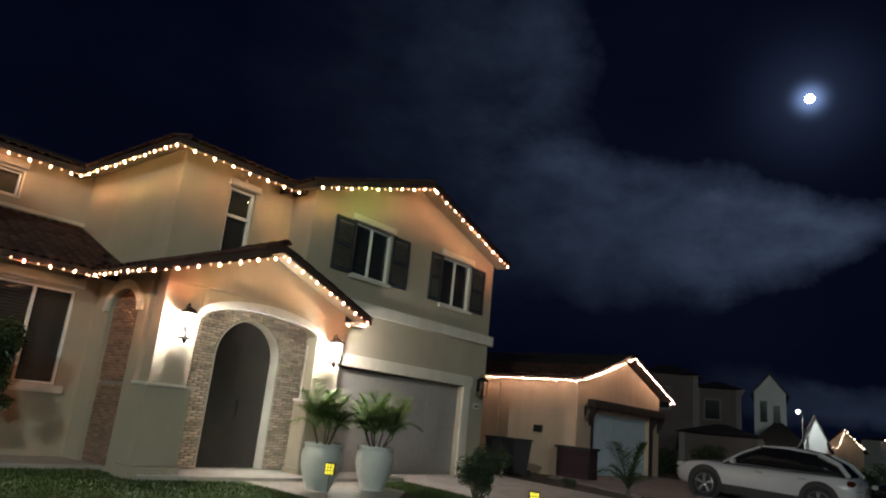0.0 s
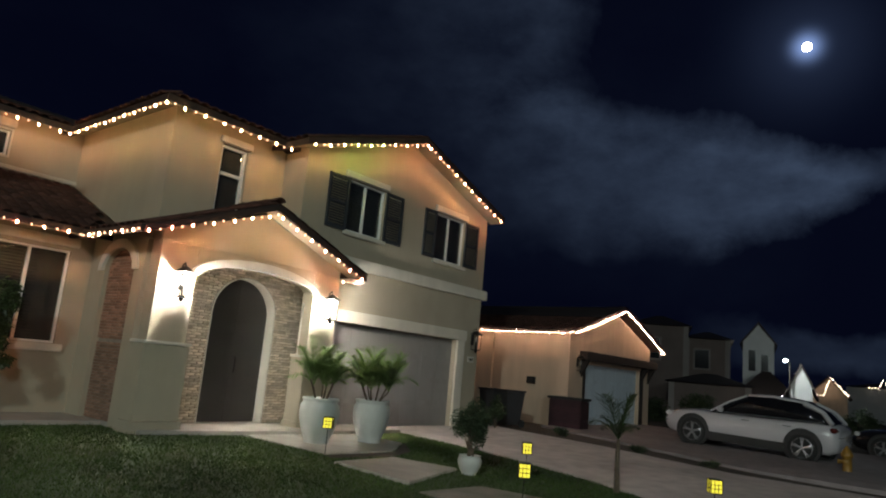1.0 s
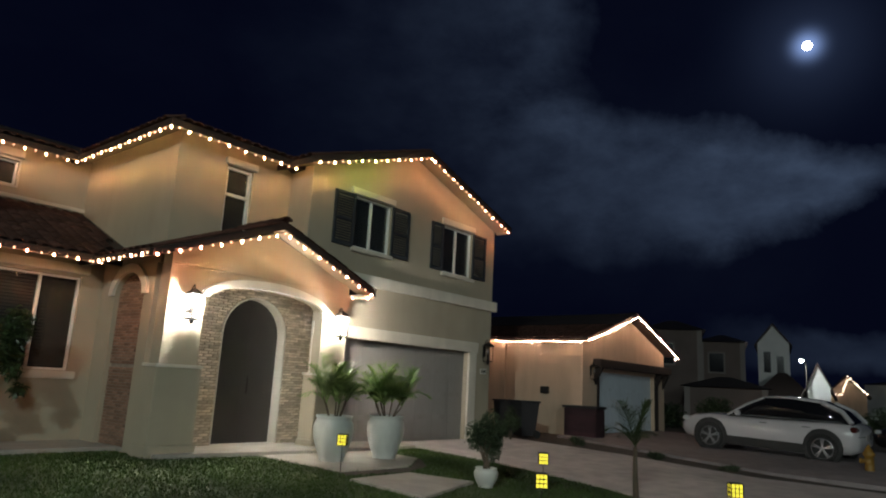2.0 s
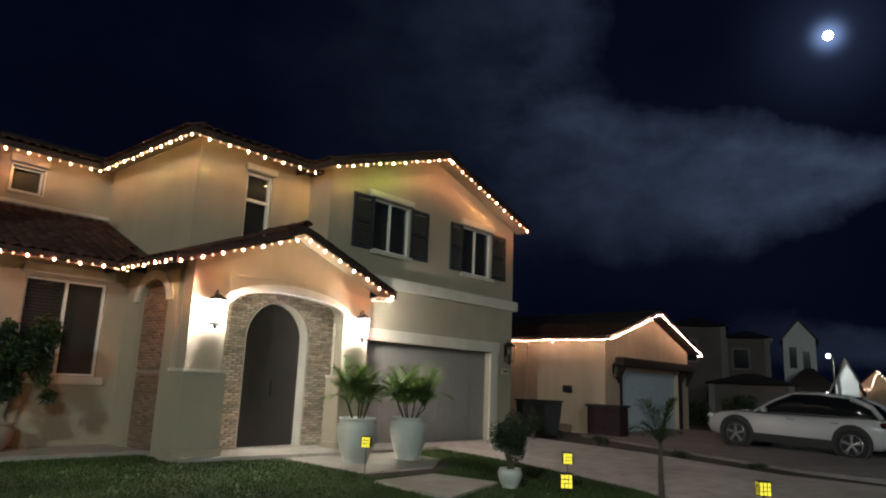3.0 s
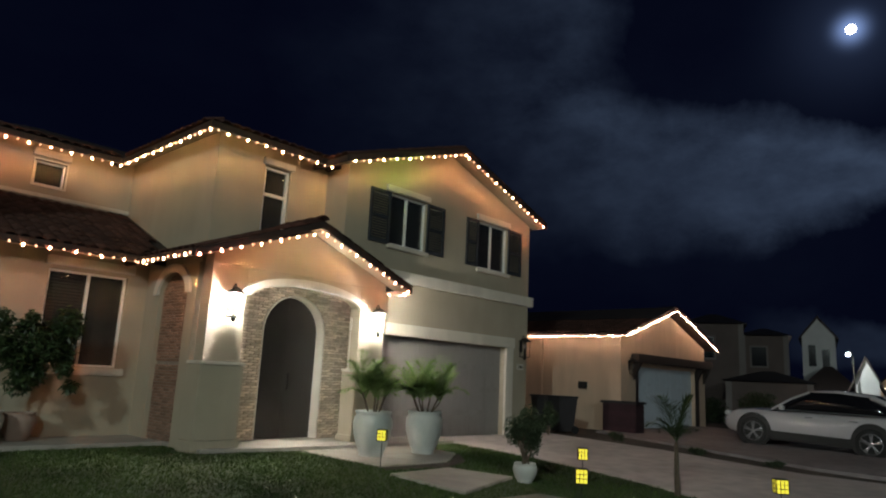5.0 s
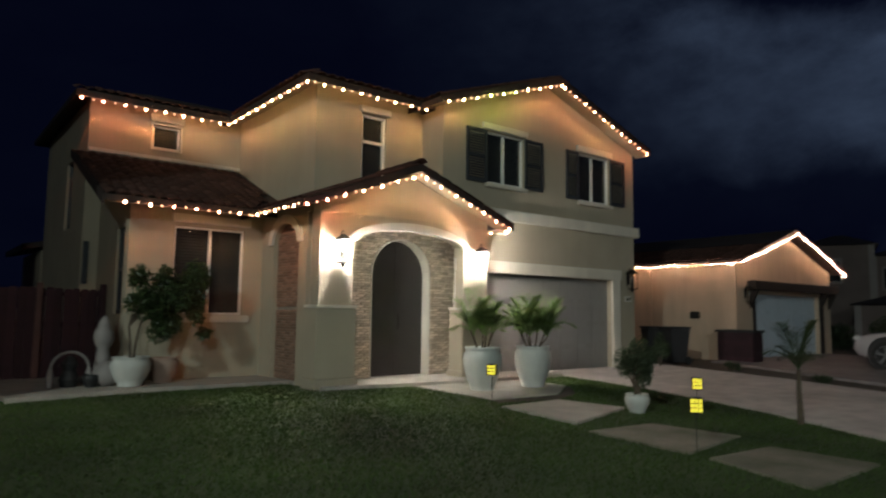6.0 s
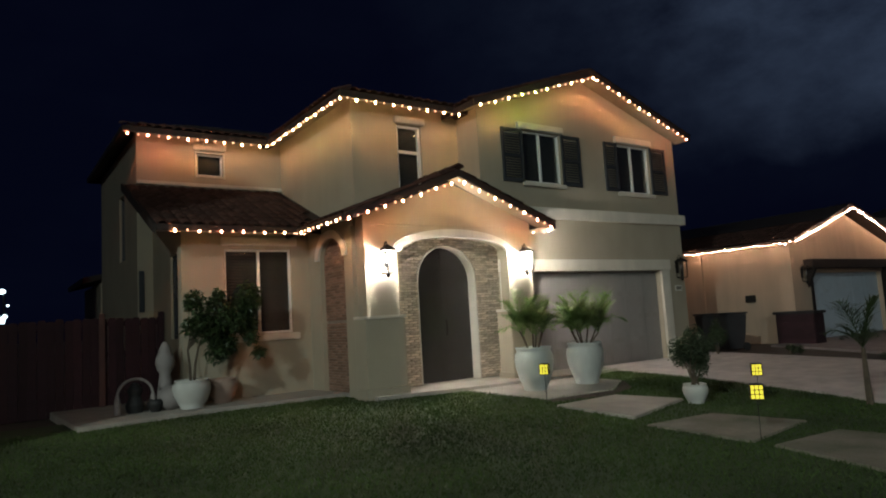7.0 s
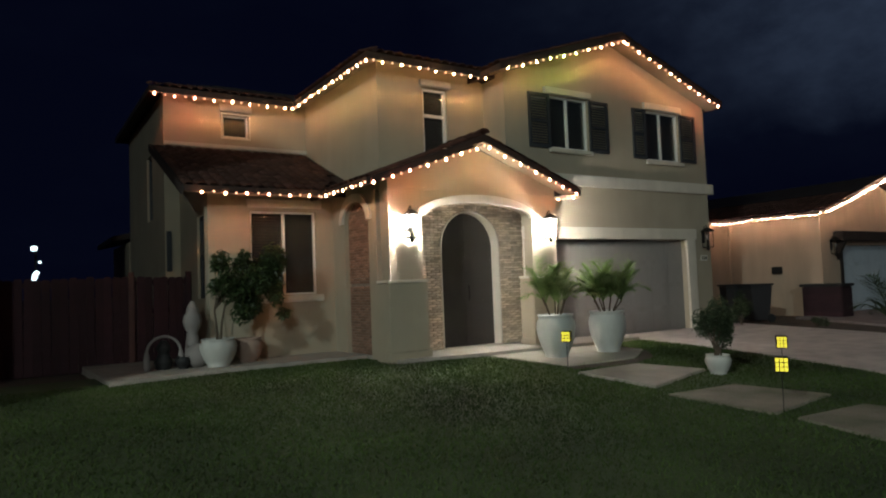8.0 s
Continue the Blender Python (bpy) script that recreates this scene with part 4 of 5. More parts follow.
            shared("beam_mask", BEAM_MASK_ME, look(mid + d * 0.054 - over * 0.0024, mid + d * 2), s)
    return s


light_string([(2.525, 14.47, 5.43), (5.45, 14.47, 5.43)], [RED, RED, ORANGE, ORANGE, AMBER], (0, 1, 0), "warm bulbs along the upper eave")
light_string([(5.46, 14.47, 5.43), (5.46, 10.74, 5.43)], [AMBER, GOLD, GOLD, AMBER], (1, 0, 0), "warm bulbs along the bay's side eave")
light_string([(5.60, 10.72, 5.43), (8.15, 10.72, 5.43)], [GOLD, AMBER, AMBER, AMBER], (0, 1, 0), "warm bulbs along the bay's front eave", 1)
light_string([(8.20, 10.04, 5.46), (11.50, 10.04, 6.53)], [GOLD, GOLD, GREEN, GREEN, GOLD, ORANGE], (0, 1, 0), "yellow-green bulbs up the gable rake")
light_string([(11.62, 10.04, 6.50), (14.78, 10.04, 5.44)], [ORANGE, ORANGE, AMBER, ORANGE, RED], (0, 1, 0), "orange bulbs down the gable rake")
light_string([(2.80, 11.78, 3.06), (5.12, 11.78, 3.06)], [ORANGE, RED, ORANGE], (0, 1, 0), "warm bulbs along the wing's eave")
light_string([(4.94, 11.70, 3.04), (4.94, 9.86, 3.03)], [AMBER, AMBER, ORANGE], (1, 0, 0), "warm bulbs along the porch's side eave", 1)
light_string([(5.05, 9.79, 3.03), (7.36, 9.79, 3.82)], [RED, RED, AMBER, AMBER, GOLD], (0, 1, 0), "warm bulbs up the porch gable")
light_string([(7.46, 9.79, 3.79), (9.60, 9.79, 3.03)], [AMBER, AMBER, ORANGE, RED], (0, 1, 0), "warm bulbs down the porch gable")
light_string([(9.56, 9.84, 2.97), (9.40, 10.12, 2.97)], [ORANGE], (0, 1, 0), "short run of bulbs round the porch eave", spot=False)


# ---- plants and pots by the entry ----
def urn(name, where, r, h, mat, label, group="", segments=32):
    """A wide glazed urn: foot, swelling body, shoulder and rolled lip, with soil inside."""
    t = thing(name, label, "plant pot", where, group)
    bm = bmesh.new()
    lathe(bm, [(0.60 * r, 0.0), (0.62 * r, 0.04 * h), (0.60 * r, 0.07 * h), (0.78 * r, 0.25 * h), (0.95 * r, 0.50 * h), (1.0 * r, 0.70 * h), (0.96 * r, 0.84 * h),
               (0.86 * r, 0.90 * h), (0.88 * r, 0.94 * h), (0.93 * r, 0.98 * h), (0.91 * r, 1.0 * h), (0.84 * r, 0.99 * h), (0.80 * r, 0.90 * h)], segments, where)
    part("bowl", bm, mat, t, smooth=True)
    part("soil", lathe(bmesh.new(), [(0.79 * r, 0.88 * h), (0.5 * r, 0.91 * h), (0.05 * r, 0.92 * h)], 18, where), SOIL, t)
    return t


def leaf_quads(verts, faces, base, tip, width, up, bend=0.0, steps=2):
    """One long leaf as a folded strip."""
    base, tip, up = Vector(base), Vector(tip), Vector(up)
    side = (tip - base).cross(up)
    side = side.normalized() if side.length > 1e-6 else Vector((1, 0, 0))
    n0 = len(verts)
    for i in range(steps + 1):
        f = i / steps
        p = base.lerp(tip, f) + up * (-bend * f * f)
        w = width * (1.0 - f) ** 0.6 * (0.55 + 0.9 * min(f * 3, 1.0) * 0.5) if i < steps else 0.0006
        verts += [tuple(p - side * w), tuple(p + side * w)]
    for i in range(steps):
        a = n0 + 2 * i
        faces.append((a, a + 1, a + 3, a + 2))


def feather_palm(name, where, stems, stem_h, frond_n, frond_l, label, seed, leaflets=15, spread=1.0, leaf_w=0.007, trunk_r=0.014, mat=None):
    """Slim canes carrying arching feathered fronds."""
    rng = random.Random(seed)
    t = thing(name, label, "palm", where)
    w0 = Vector(where)
    verts, faces = [], []
    rib = bmesh.new()
    for s in range(stems):
        a = 2 * math.pi * (s + rng.uniform(-0.3, 0.3)) / stems
        lean = 0.16 * spread * rng.uniform(0.5, 1.3)
        h = stem_h * rng.uniform(0.75, 1.15)
        foot = w0 + Vector((0.08 * math.cos(a), 0.08 * math.sin(a), 0)) * (1 if stems > 1 else 0)
        head = foot + Vector((lean * math.cos(a), lean * math.sin(a), h)) if stems > 1 else foot + Vector((0.03, 0.02, h))
        cane = bmesh.new()
        tube(cane, [foot, foot.lerp(head, 0.5) + Vector((0.01, 0.01, 0)), head], [trunk_r * 1.3, trunk_r, trunk_r * 0.8], 7)
        part("cane", cane, BARK, t)
        for k in range(frond_n):
            b = a * 0.4 + 2 * math.pi * (k + rng.uniform(-0.35, 0.35)) / frond_n
            l = frond_l * rng.uniform(0.7, 1.15)
            rise = rng.uniform(0.75, 1.55)
            d = Vector((math.cos(b), math.sin(b), 0))
            pts = []
            for i in range(9):
                f = i / 8
                pts.append(head + d * (l * f * (0.95 - 0.42 * rise)) + Vector((0, 0, l * (rise * f - 0.62 * f * f))))
            tube(rib, pts, [0.006 - 0.0005 * i for i in range(9)], 4)
            for i in range(leaflets):
                f = 0.12 + 0.88 * i / leaflets
                j = min(7, int(f * 8))
                p = pts[j].lerp(pts[j + 1], f * 8 - j)
                tang = (pts[j + 1] - pts[j]).normalized()
                side = tang.cross(Vector((0, 0, 1))).normalized()
                ll = l * 0.42 * math.sin(math.pi * min(0.97, f * 0.80 + 0.16)) * rng.uniform(0.8, 1.15)
                for sgn in (-1, 1):
                    tip = p + (side * sgn * 0.86 + tang * 0.62 + Vector((0, 0, rng.uniform(-0.15, 0.2)))) * ll
                    leaf_quads(verts, faces, p, tip, leaf_w, (0, 0, 1), 0.12 * ll)
    part("frond_ribs", rib, mat or FROND, t, kind="stuff")
    raw("foliage", verts, faces, mat or FROND, t, "fine green feathered leaflets", kind="stuff")
    return t


def shrub(name, where, rx, rz, n, label, category, seed, mat=None, leaf=0.03, stems=5, base_h=0.0, lumps=9):
    """A bush: stems from the base and many small leaves in uneven clumps."""
    rng = random.Random(seed)
    t = thing(name, label, category, where)
    w0 = Vector(where)
    clumps = []
    for i in range(lumps):
        d = Vector((rng.gauss(0, 1), rng.gauss(0, 1), rng.gauss(0, 1))).normalized() * rng.uniform(0.25, 0.85)
        clumps.append((w0 + Vector((d.x * rx, d.y * rx, base_h + rz + d.z * rz * 0.8)), rng.uniform(0.28, 0.5)))
    bm = bmesh.new()
    for i in range(stems):
        c = clumps[i % lumps][0]
        foot = w0 + Vector((rng.uniform(-0.04, 0.04), rng.uniform(-0.04, 0.04), 0))
        tube(bm, [foot, foot.lerp(c, 0.5) + Vector((rng.uniform(-0.05, 0.05), rng.uniform(-0.05, 0.05), 0.05)), c], [0.016, 0.010, 0.004], 6)
    part("stems", bm, BARK, t)
    verts, faces = [], []
    for i in range(n):
        c, k = clumps[rng.randrange(lumps)]
        d = Vector((rng.gauss(0, 1), rng.gauss(0, 1), rng.gauss(0, 1))).normalized() * (rng.random() ** 0.45)
        p = c + Vector((d.x * rx * k * 1.3, d.y * rx * k * 1.3, d.z * rz * k * 1.1))
        o = Vector((rng.gauss(0, 1), rng.gauss(0, 1), rng.gauss(0, 0.7))).normalized()
        leaf_quads(verts, faces, p, p + o * leaf * rng.uniform(0.7, 1.5), leaf * 0.30, (rng.gauss(0, 1), rng.gauss(0, 1), 1), 0.1 * leaf)
    raw("leaves", verts, faces, mat or LEAF, t, kind="stuff")
    return t


P1, P2, P3 = (7.95, 8.77, 0.0), (9.10, 8.67, 0.0), (8.37, 5.93, ground_z(8.37, 5.93))
urn("glazed_urn", (P1[0], P1[1], -0.032), 0.335, 0.74, POT_GLAZE, "tall pale grey-green glazed urn on the entry walk", "urns by the entry")
urn("glazed_urn", (P2[0], P2[1], -0.032), 0.335, 0.74, POT_WHITE, "tall off-white glazed urn on the entry walk", "urns by the entry")
feather_palm("urn_palm", (P1[0], P1[1], 0.61), 6, 0.36, 9, 0.80, "feathery green palm with slim canes, in an urn", 3, 26, 0.9, 0.009)
feather_palm("urn_palm", (P2[0], P2[1], 0.61), 7, 0.32, 10, 0.80, "dense feathery green palm, in an urn", 8, 26, 1.3, 0.009)
urn("small_pot", P3, 0.175, 0.27, POT_WHITE, "small pale pot standing in the grass", "", 24)
shrub("potted_shrub", (P3[0], P3[1], P3[2] + 0.24), 0.26, 0.46, 7000, "dark bushy shrub with wispy shoots, in a small pot", "shrub", 5, NEEDLE, 0.034, 9)
feather_palm("young_palm", (9.62, 4.22, ground_z(9.62, 4.22)), 1, 0.72, 13, 0.74, "young palm with bare stem and drooping fronds", 12, 15, 1.0, 0.012, 0.035, LEAF)
shrub("slim_shrub", (15.35, 10.15, ground_z(15.35, 10.15)), 0.24, 0.48, 2600, "slim dark shrub at the garage corner", "shrub", 15, NEEDLE, 0.05, 4)


# ---- solar path lights ----
def path_light(x, y, z):
    """A square lantern with glowing yellow faces behind a dark grid, on a ground stake."""
    g = ground_z(x, y)
    t = thing("path_light", "square solar path light glowing yellow behind a grid", "path light", (x, y, g), group="solar path lights")
    m = Matrix.Translation((x, y, z)) @ Matrix.Rotation(radians(-55), 4, "Z")
    s, h = 0.062, 0.068

    def put(name, bm, mat, label=""):
        bm.transform(m)
        return part(name, bm, mat, t, label)

    put("stake", boxes((-0.004, 0.004, -0.004, 0.004, g - z - 0.05, -h)), IRON)
    put("lamp_body", boxes((-s, s, -s, s, -h, h)), SOLAR, "glowing yellow panes")
    put("cap", boxes((-s - 0.004, s + 0.004, -s - 0.004, s + 0.004, h, h + 0.012), bevel=0.004), IRON)
    put("base", boxes((-s - 0.004, s + 0.004, -s - 0.004, s + 0.004, -h - 0.010, -h), bevel=0.003), IRON)
    e = s + 0.003
    for side in range(4):
        turn = Matrix.Rotation(radians(90 * side), 4, "Z")
        for k in (-1, -0.33, 0.33, 1):
            bm = boxes((k * s - 0.0048, k * s + 0.0048, -e - 0.003, -e + 0.003, -h, h))
            bm.transform(turn)
            put("grid_bar", bm, IRON)
        for k in (-0.33, 0.33):
            bm = boxes((-s, s, -e - 0.0025, -e + 0.0025, k * h - 0.0048, k * h + 0.0048))
            bm.transform(turn)
            put("grid_bar", bm, IRON)
    return t


for p in ((6.77, 4.06, 0.344), (8.62, 5.14, 0.37), (6.92, 7.41, 0.463), (8.36, 2.51, 0.324)):
    path_light(*p)

# ---- the left corner: potted tree, ornaments, fence ----
TREE = (3.02, 11.80, 0.05)
urn("tree_pot", TREE, 0.31, 0.47, POT_WHITE, "wide white pot with a small tree, on the front walk", "", 28)
urn("brown_pot", (3.62, 12.10, 0.05), 0.25, 0.42, POT_BROWN, "brown clay pot behind the white one", "", 24)


def citrus_tree():
    rng = random.Random(21)
    t = thing("citrus_tree", "small dark leafy tree with thin trunk, in a pot", "tree", (TREE[0], TREE[1], 0.50))
    base = Vector((TREE[0], TREE[1], 0.46))
    trunk = bmesh.new()
    forks = [Vector((-0.05, 0.02, 0.55)), Vector((0.12, 0.0, 0.60))]
    heads = []
    for f in forks:
        tube(trunk, [base + Vector((f.x * 0.3, 0, 0)), base + f * 0.5, base + f], [0.026, 0.021, 0.016], 7)
        for k in range(5):
            a = rng.uniform(0, 6.28)
            e = base + f + Vector((0.38 * math.cos(a) + 0.46, 0.26 * math.sin(a), rng.uniform(0.20, 0.95)))
            tube(trunk, [base + f, (base + f).lerp(e, 0.5) + Vector((0, 0, 0.06)), e], [0.014, 0.009, 0.004], 6)
            heads.append(e)
    part("trunk", trunk, BARK, t)
    verts, faces = [], []
    clumps = [(h, rng.uniform(0.14, 0.26)) for h in heads]
    clumps += [(base + Vector((rng.uniform(0.0, 1.14), rng.uniform(-0.25, 0.25), rng.uniform(0.40, 1.60))), rng.uniform(0.10, 0.20)) for _ in range(24)]
    for c, r in clumps:
        for i in range(int(900 * r / 0.2 * 0.28)):
            d = Vector((rng.gauss(0, 1), rng.gauss(0, 1), rng.gauss(0, 1))).normalized() * (r * rng.random() ** 0.4)
            p = c + d
            o = Vector((rng.gauss(0, 1), rng.gauss(0, 1), rng.gauss(-0.3, 0.7))).normalized()
            leaf_quads(verts, faces, p, p + o * rng.uniform(0.06, 0.11), 0.021, (rng.gauss(0, 1), rng.gauss(0, 1), 1), 0.01)
    raw("crown", verts, faces, LEAF, t, "uneven crown of dark green leaves", kind="stuff")


citrus_tree()

# ornaments on the walk: one plain figure, a hooped ornament, a dark pot
bm = bmesh.new()
lathe(bm, [(0.13, 0.0), (0.15, 0.06), (0.14, 0.22), (0.11, 0.46), (0.09, 0.58), (0.14, 0.66), (0.165, 0.76), (0.15, 0.86), (0.10, 0.93), (0.11, 0.95), (0.08, 1.03), (0.03, 1.12)], 22, (2.72, 12.35, 0.05))
tagged(part("garden_figure", bm, PALE, smooth=True), "plain pale garden figure with a pointed top", "garden figure")
hoop = thing("hoop_ornament", "pale wire hoop ornament with a dark middle, on the walk", "garden ornament", (2.2, 12.1, 0.05))
bm = bmesh.new()
tube(bm, [(2.2 + 0.27 * math.cos(a), 12.1, 0.33 + 0.27 * math.sin(a)) for a in [math.pi * k / 14 for k in range(15)]] , 0.024, 8)
part("hoop", bm, PALE, hoop)
for sx in (-1, 1):
    part("foot_post", lathe(bmesh.new(), [(0.05, 0.0), (0.055, 0.16), (0.03, 0.30)], 12, (2.2 + sx * 0.27, 12.1, 0.05)), PALE, hoop)
bm = bmesh.new()
lathe(bm, [(0.12, 0.0), (0.15, 0.12), (0.09, 0.26), (0.12, 0.36), (0.05, 0.48)], 16, (2.2, 12.14, 0.05))
part("middle_piece", bm, PLASTIC, hoop)
urn("dark_pot", (2.48, 11.95, 0.05), 0.13, 0.2, PLASTIC, "small dark pot on the walk", "", 18)
bm = bmesh.new()
lathe(bm, [(0.10, 0.0), (0.20, 0.10), (0.21, 0.24), (0.12, 0.36), (0.02, 0.40)], 18, (2.72, 12.0, 0.05))
tagged(part("round_ornament", bm, PALE, smooth=True), "rounded pale ornament beside the white pot", "garden ornament")


def fence():
    f = thing("wooden_fence", "dark red-brown board fence between house and side yard", "fence", (-2.0, 13.9, 0.0))
    rng = random.Random(4)
    me = []
    for k in range(4):
        b = bmesh.new()
        h = 1.70 + 0.012 * k
        prism(b, [(-0.068, 0.0), (0.068, 0.0), (0.068, h - 0.03), (0.045, h), (-0.045, h), (-0.068, h - 0.03)], -0.011, 0.011, "y")
        m = bpy.data.meshes.new("board")
        b.to_mesh(m)
        b.free()
        m.materials.append(FENCE)
        me.append(m)
    for i in range(76):
        x = 2.97 - 0.141 * i
        shared("board", me[rng.randrange(4)], pose(x, 13.92 + rng.uniform(-0.004, 0.004), -0.06, 0, rng.uniform(-0.4, 0.4), rng.uniform(-1.2, 1.2)), f)
    for z in (0.3, 0.95, 1.5):
        part("rail", boxes((-8.0, 3.03, 13.945, 13.985, z, z + 0.09)), FENCE, f)
    for x in (2.98, 1.95, -0.5, -2.9, -5.3):
        part("post", boxes((x - 0.05, x + 0.05, 13.84, 13.907, -0.1, 1.74), bevel=0.006), FENCE_PALE if abs(x - 1.95) < 0.1 else FENCE, f)


fence()


def shade_house():
    """A plain house added next door, out of sight, to keep the street lamp off the side yard."""
    t = thing("added_shade_house", "unseen plain tan two-storey block added to shade the side yard", "house", (-7.0, 13.0, -0.1))
    part("wall", boxes((-12.0, -2.0, 8.6, 18.0, -0.3, 6.8)), STUCCO, t)
    bm = bmesh.new()
    low = [bm.verts.new(p) for p in ((-12.4, 8.2, 6.802), (-1.6, 8.2, 6.802), (-1.6, 18.4, 6.802), (-12.4, 18.4, 6.802))]
    top = [bm.verts.new(p) for p in ((-7.0, 12.6, 8.8), (-7.0, 14.0, 8.8))]
    for f in (low[::-1], (low[0], low[1], top[0]), (low[1], low[2], top[1], top[0]), (low[2], low[3], top[1]), (low[3], low[0], top[0], top[1])):
        bm.faces.new(f)
    part("roof", bm, FASCIA, t)


shade_house()


# ---- the neighbour's house ----
def mini_lights(name, points, parent_label, step=0.16, r=0.0118, drop=0.07, seed=2, mat=None):
    """A dense string of tiny bulbs along a line."""
    rng = random.Random(seed)
    verts, faces = [], []
    for a, b in zip(points, points[1:]):
        a, b = Vector(a), Vector(b)
        n = max(1, int((b - a).length / step))
        for i in range(n):
            p = a.lerp(b, i / n) + Vector((rng.uniform(-0.02, 0.02), rng.uniform(-0.02, 0.02), -rng.random() * drop))
            q = r * rng.uniform(0.6, 1.3)
            k = len(verts)
            verts += [(p.x + q, p.y, p.z), (p.x, p.y + q, p.z), (p.x - q, p.y, p.z), (p.x, p.y - q, p.z), (p.x, p.y, p.z + q * 1.3), (p.x, p.y, p.z - q * 1.5)]
            faces += [(k, k + 1, k + 4), (k + 1, k + 2, k + 4), (k + 2, k + 3, k + 4), (k + 3, k, k + 4), (k + 1, k, k + 5), (k + 2, k + 1, k + 5), (k + 3, k + 2, k + 5), (k, k + 3, k + 5)]
    return tagged(raw(name, verts, faces, mat or MINI), parent_label, "string lights", kind="stuff")


neighbour = thing("neighbour_house", "single-storey peach stucco house with a gabled garage and bright eave lights", "house", (24, 14, -0.2))
bm = wall(bmesh.new(), "x", 19.9, 26.75, -0.3, 2.90, 10.45, 0.24, [(21.05, 25.77, -0.3, 2.0)])
prism(bm, [(19.9, 2.90), (26.75, 2.90), (23.37, 3.98)], 10.45, 10.69, "y")
part("garage_front_wall", bm, STUCCO_B, neighbour)
part("side_wall", wall(bmesh.new(), "y", 10.69, 19.0, -0.3, 2.90, 19.9, 0.24), STUCCO_B, neighbour)
part("far_wall", wall(bmesh.new(), "y", 10.69, 19.0, -0.3, 2.90, 26.75, -0.24), STUCCO_B, neighbour)
part("pilaster", boxes((19.82, 19.898, 13.4, 13.9, -0.3, 2.8)), STUCCO_B, neighbour)
garage_door(21.05, 25.77, -0.3, 2.0, 10.60, GARAGE_COLD_LIT, neighbour, 4, 5, "white sectional garage door with a cold lamp's blue in its colour, shut")
part("door_beam", boxes((20.6, 26.85, 10.16, 10.448, 2.12, 2.40), bevel=0.015), FASCIA, neighbour, "heavy dark timber beam over the garage")
for x in (20.8, 25.95, 26.6):
    part("beam_bracket", prism(bmesh.new(), [(10.17, 2.118), (10.447, 2.118), (10.447, 1.55)], x - 0.06, x + 0.06, "x"), FASCIA, neighbour)
part("door_surround", boxes((25.77, 26.1, 10.42, 10.449, -0.3, 2.02)), FASCIA, neighbour)
part("door_surround", boxes((20.9, 21.05, 10.42, 10.449, -0.3, 2.02)), FASCIA, neighbour)


def nz(x):
    return 4.21 - 0.322 * abs(x - 23.37)


bm = bmesh.new()
prism(bm, [(19.6, nz(19.6) - 0.1), (19.6, nz(19.6)), (23.37, 4.21), (27.25, nz(27.25)), (27.25, nz(27.25) - 0.1), (23.37, 4.10)], 10.1, 19.4, "y")
n_roof = part("roof", bm, FASCIA, neighbour, "dark tiled gable roof")
nb = Vector((3.77, 0, 4.21 - nz(19.6)))
n_tiles = tile_places((19.57, 10.05, nz(19.6) + 0.01), (0, 1, 0), nb, 9.3, 1.9)
nb2 = Vector((-3.88, 0, 4.21 - nz(27.25)))
tiles_joined("roof_tiles", n_roof, n_tiles + tile_places((27.28, 10.05, nz(27.25) + 0.01), (0, 1, 0), nb2, 1.0, 4.2))
coach_lantern("wall_lantern", 20.45, 10.448, 1.95, "black iron coach lantern, unlit, beside the neighbour's garage", False)
meter = part("utility_box", boxes((19.80, 19.898, 11.65, 11.95, 1.2, 1.42), bevel=0.01), PLASTIC)
tagged(meter, "small dark utility box on the neighbour's wall", "utility box")
mini_lights("mini_light_string", [(19.57, 18.5, 2.92), (19.57, 10.06, 2.92), (23.36, 10.03, 4.11), (27.28, 10.03, 2.82), (26.9, 10.2, 2.80)], "dense bright warm mini lights along the neighbour's eaves")


def bin_thing(x, y, turn, label):
    g = ground_z(x, y) - 0.05
    t = thing("wheeled_bin", label, "bin", (x, y, g), group="bins by the side wall")
    bm = bmesh.new()
    m = Matrix.Translation((x, y, g)) @ Matrix.Rotation(radians(turn), 4, "Z")
    low = [Vector(p) for p in ((-0.22, -0.24, 0.06), (0.22, -0.24, 0.06), (0.22, 0.24, 0.06), (-0.22, 0.24, 0.06))]
    top = [Vector(p) for p in ((-0.29, -0.33, 0.98), (0.29, -0.33, 0.98), (0.29, 0.33, 0.98), (-0.29, 0.33, 0.98))]
    lv, tv = [bm.verts.new(m @ p) for p in low], [bm.verts.new(m @ p) for p in top]
    bm.faces.new(lv[::-1])
    bm.faces.new(tv)
    for i in range(4):
        bm.faces.new((lv[i], lv[(i + 1) % 4], tv[(i + 1) % 4], tv[i]))
    bmesh.ops.bevel(bm, geom=bm.edges[:], offset=0.02, segments=2, affect="EDGES")
    part("bin_body", bm, BIN, t)
    bm = boxes((-0.32, 0.32, -0.37, 0.36, 0.985, 1.04), bevel=0.02)
    bm.transform(m)
    part("lid", bm, BIN, t)
    for s in (-1, 1):
        bm = bmesh.new()
        bmesh.ops.create_cone(bm, cap_ends=True, segments=18, radius1=0.11, radius2=0.11, depth=0.05, matrix=m @ Matrix.Translation((s * 0.25, 0.27, 0.11)) @ Matrix.Rotation(radians(90), 4, "Y"))
        part("wheel", bm, RUBBER, t)
    return t


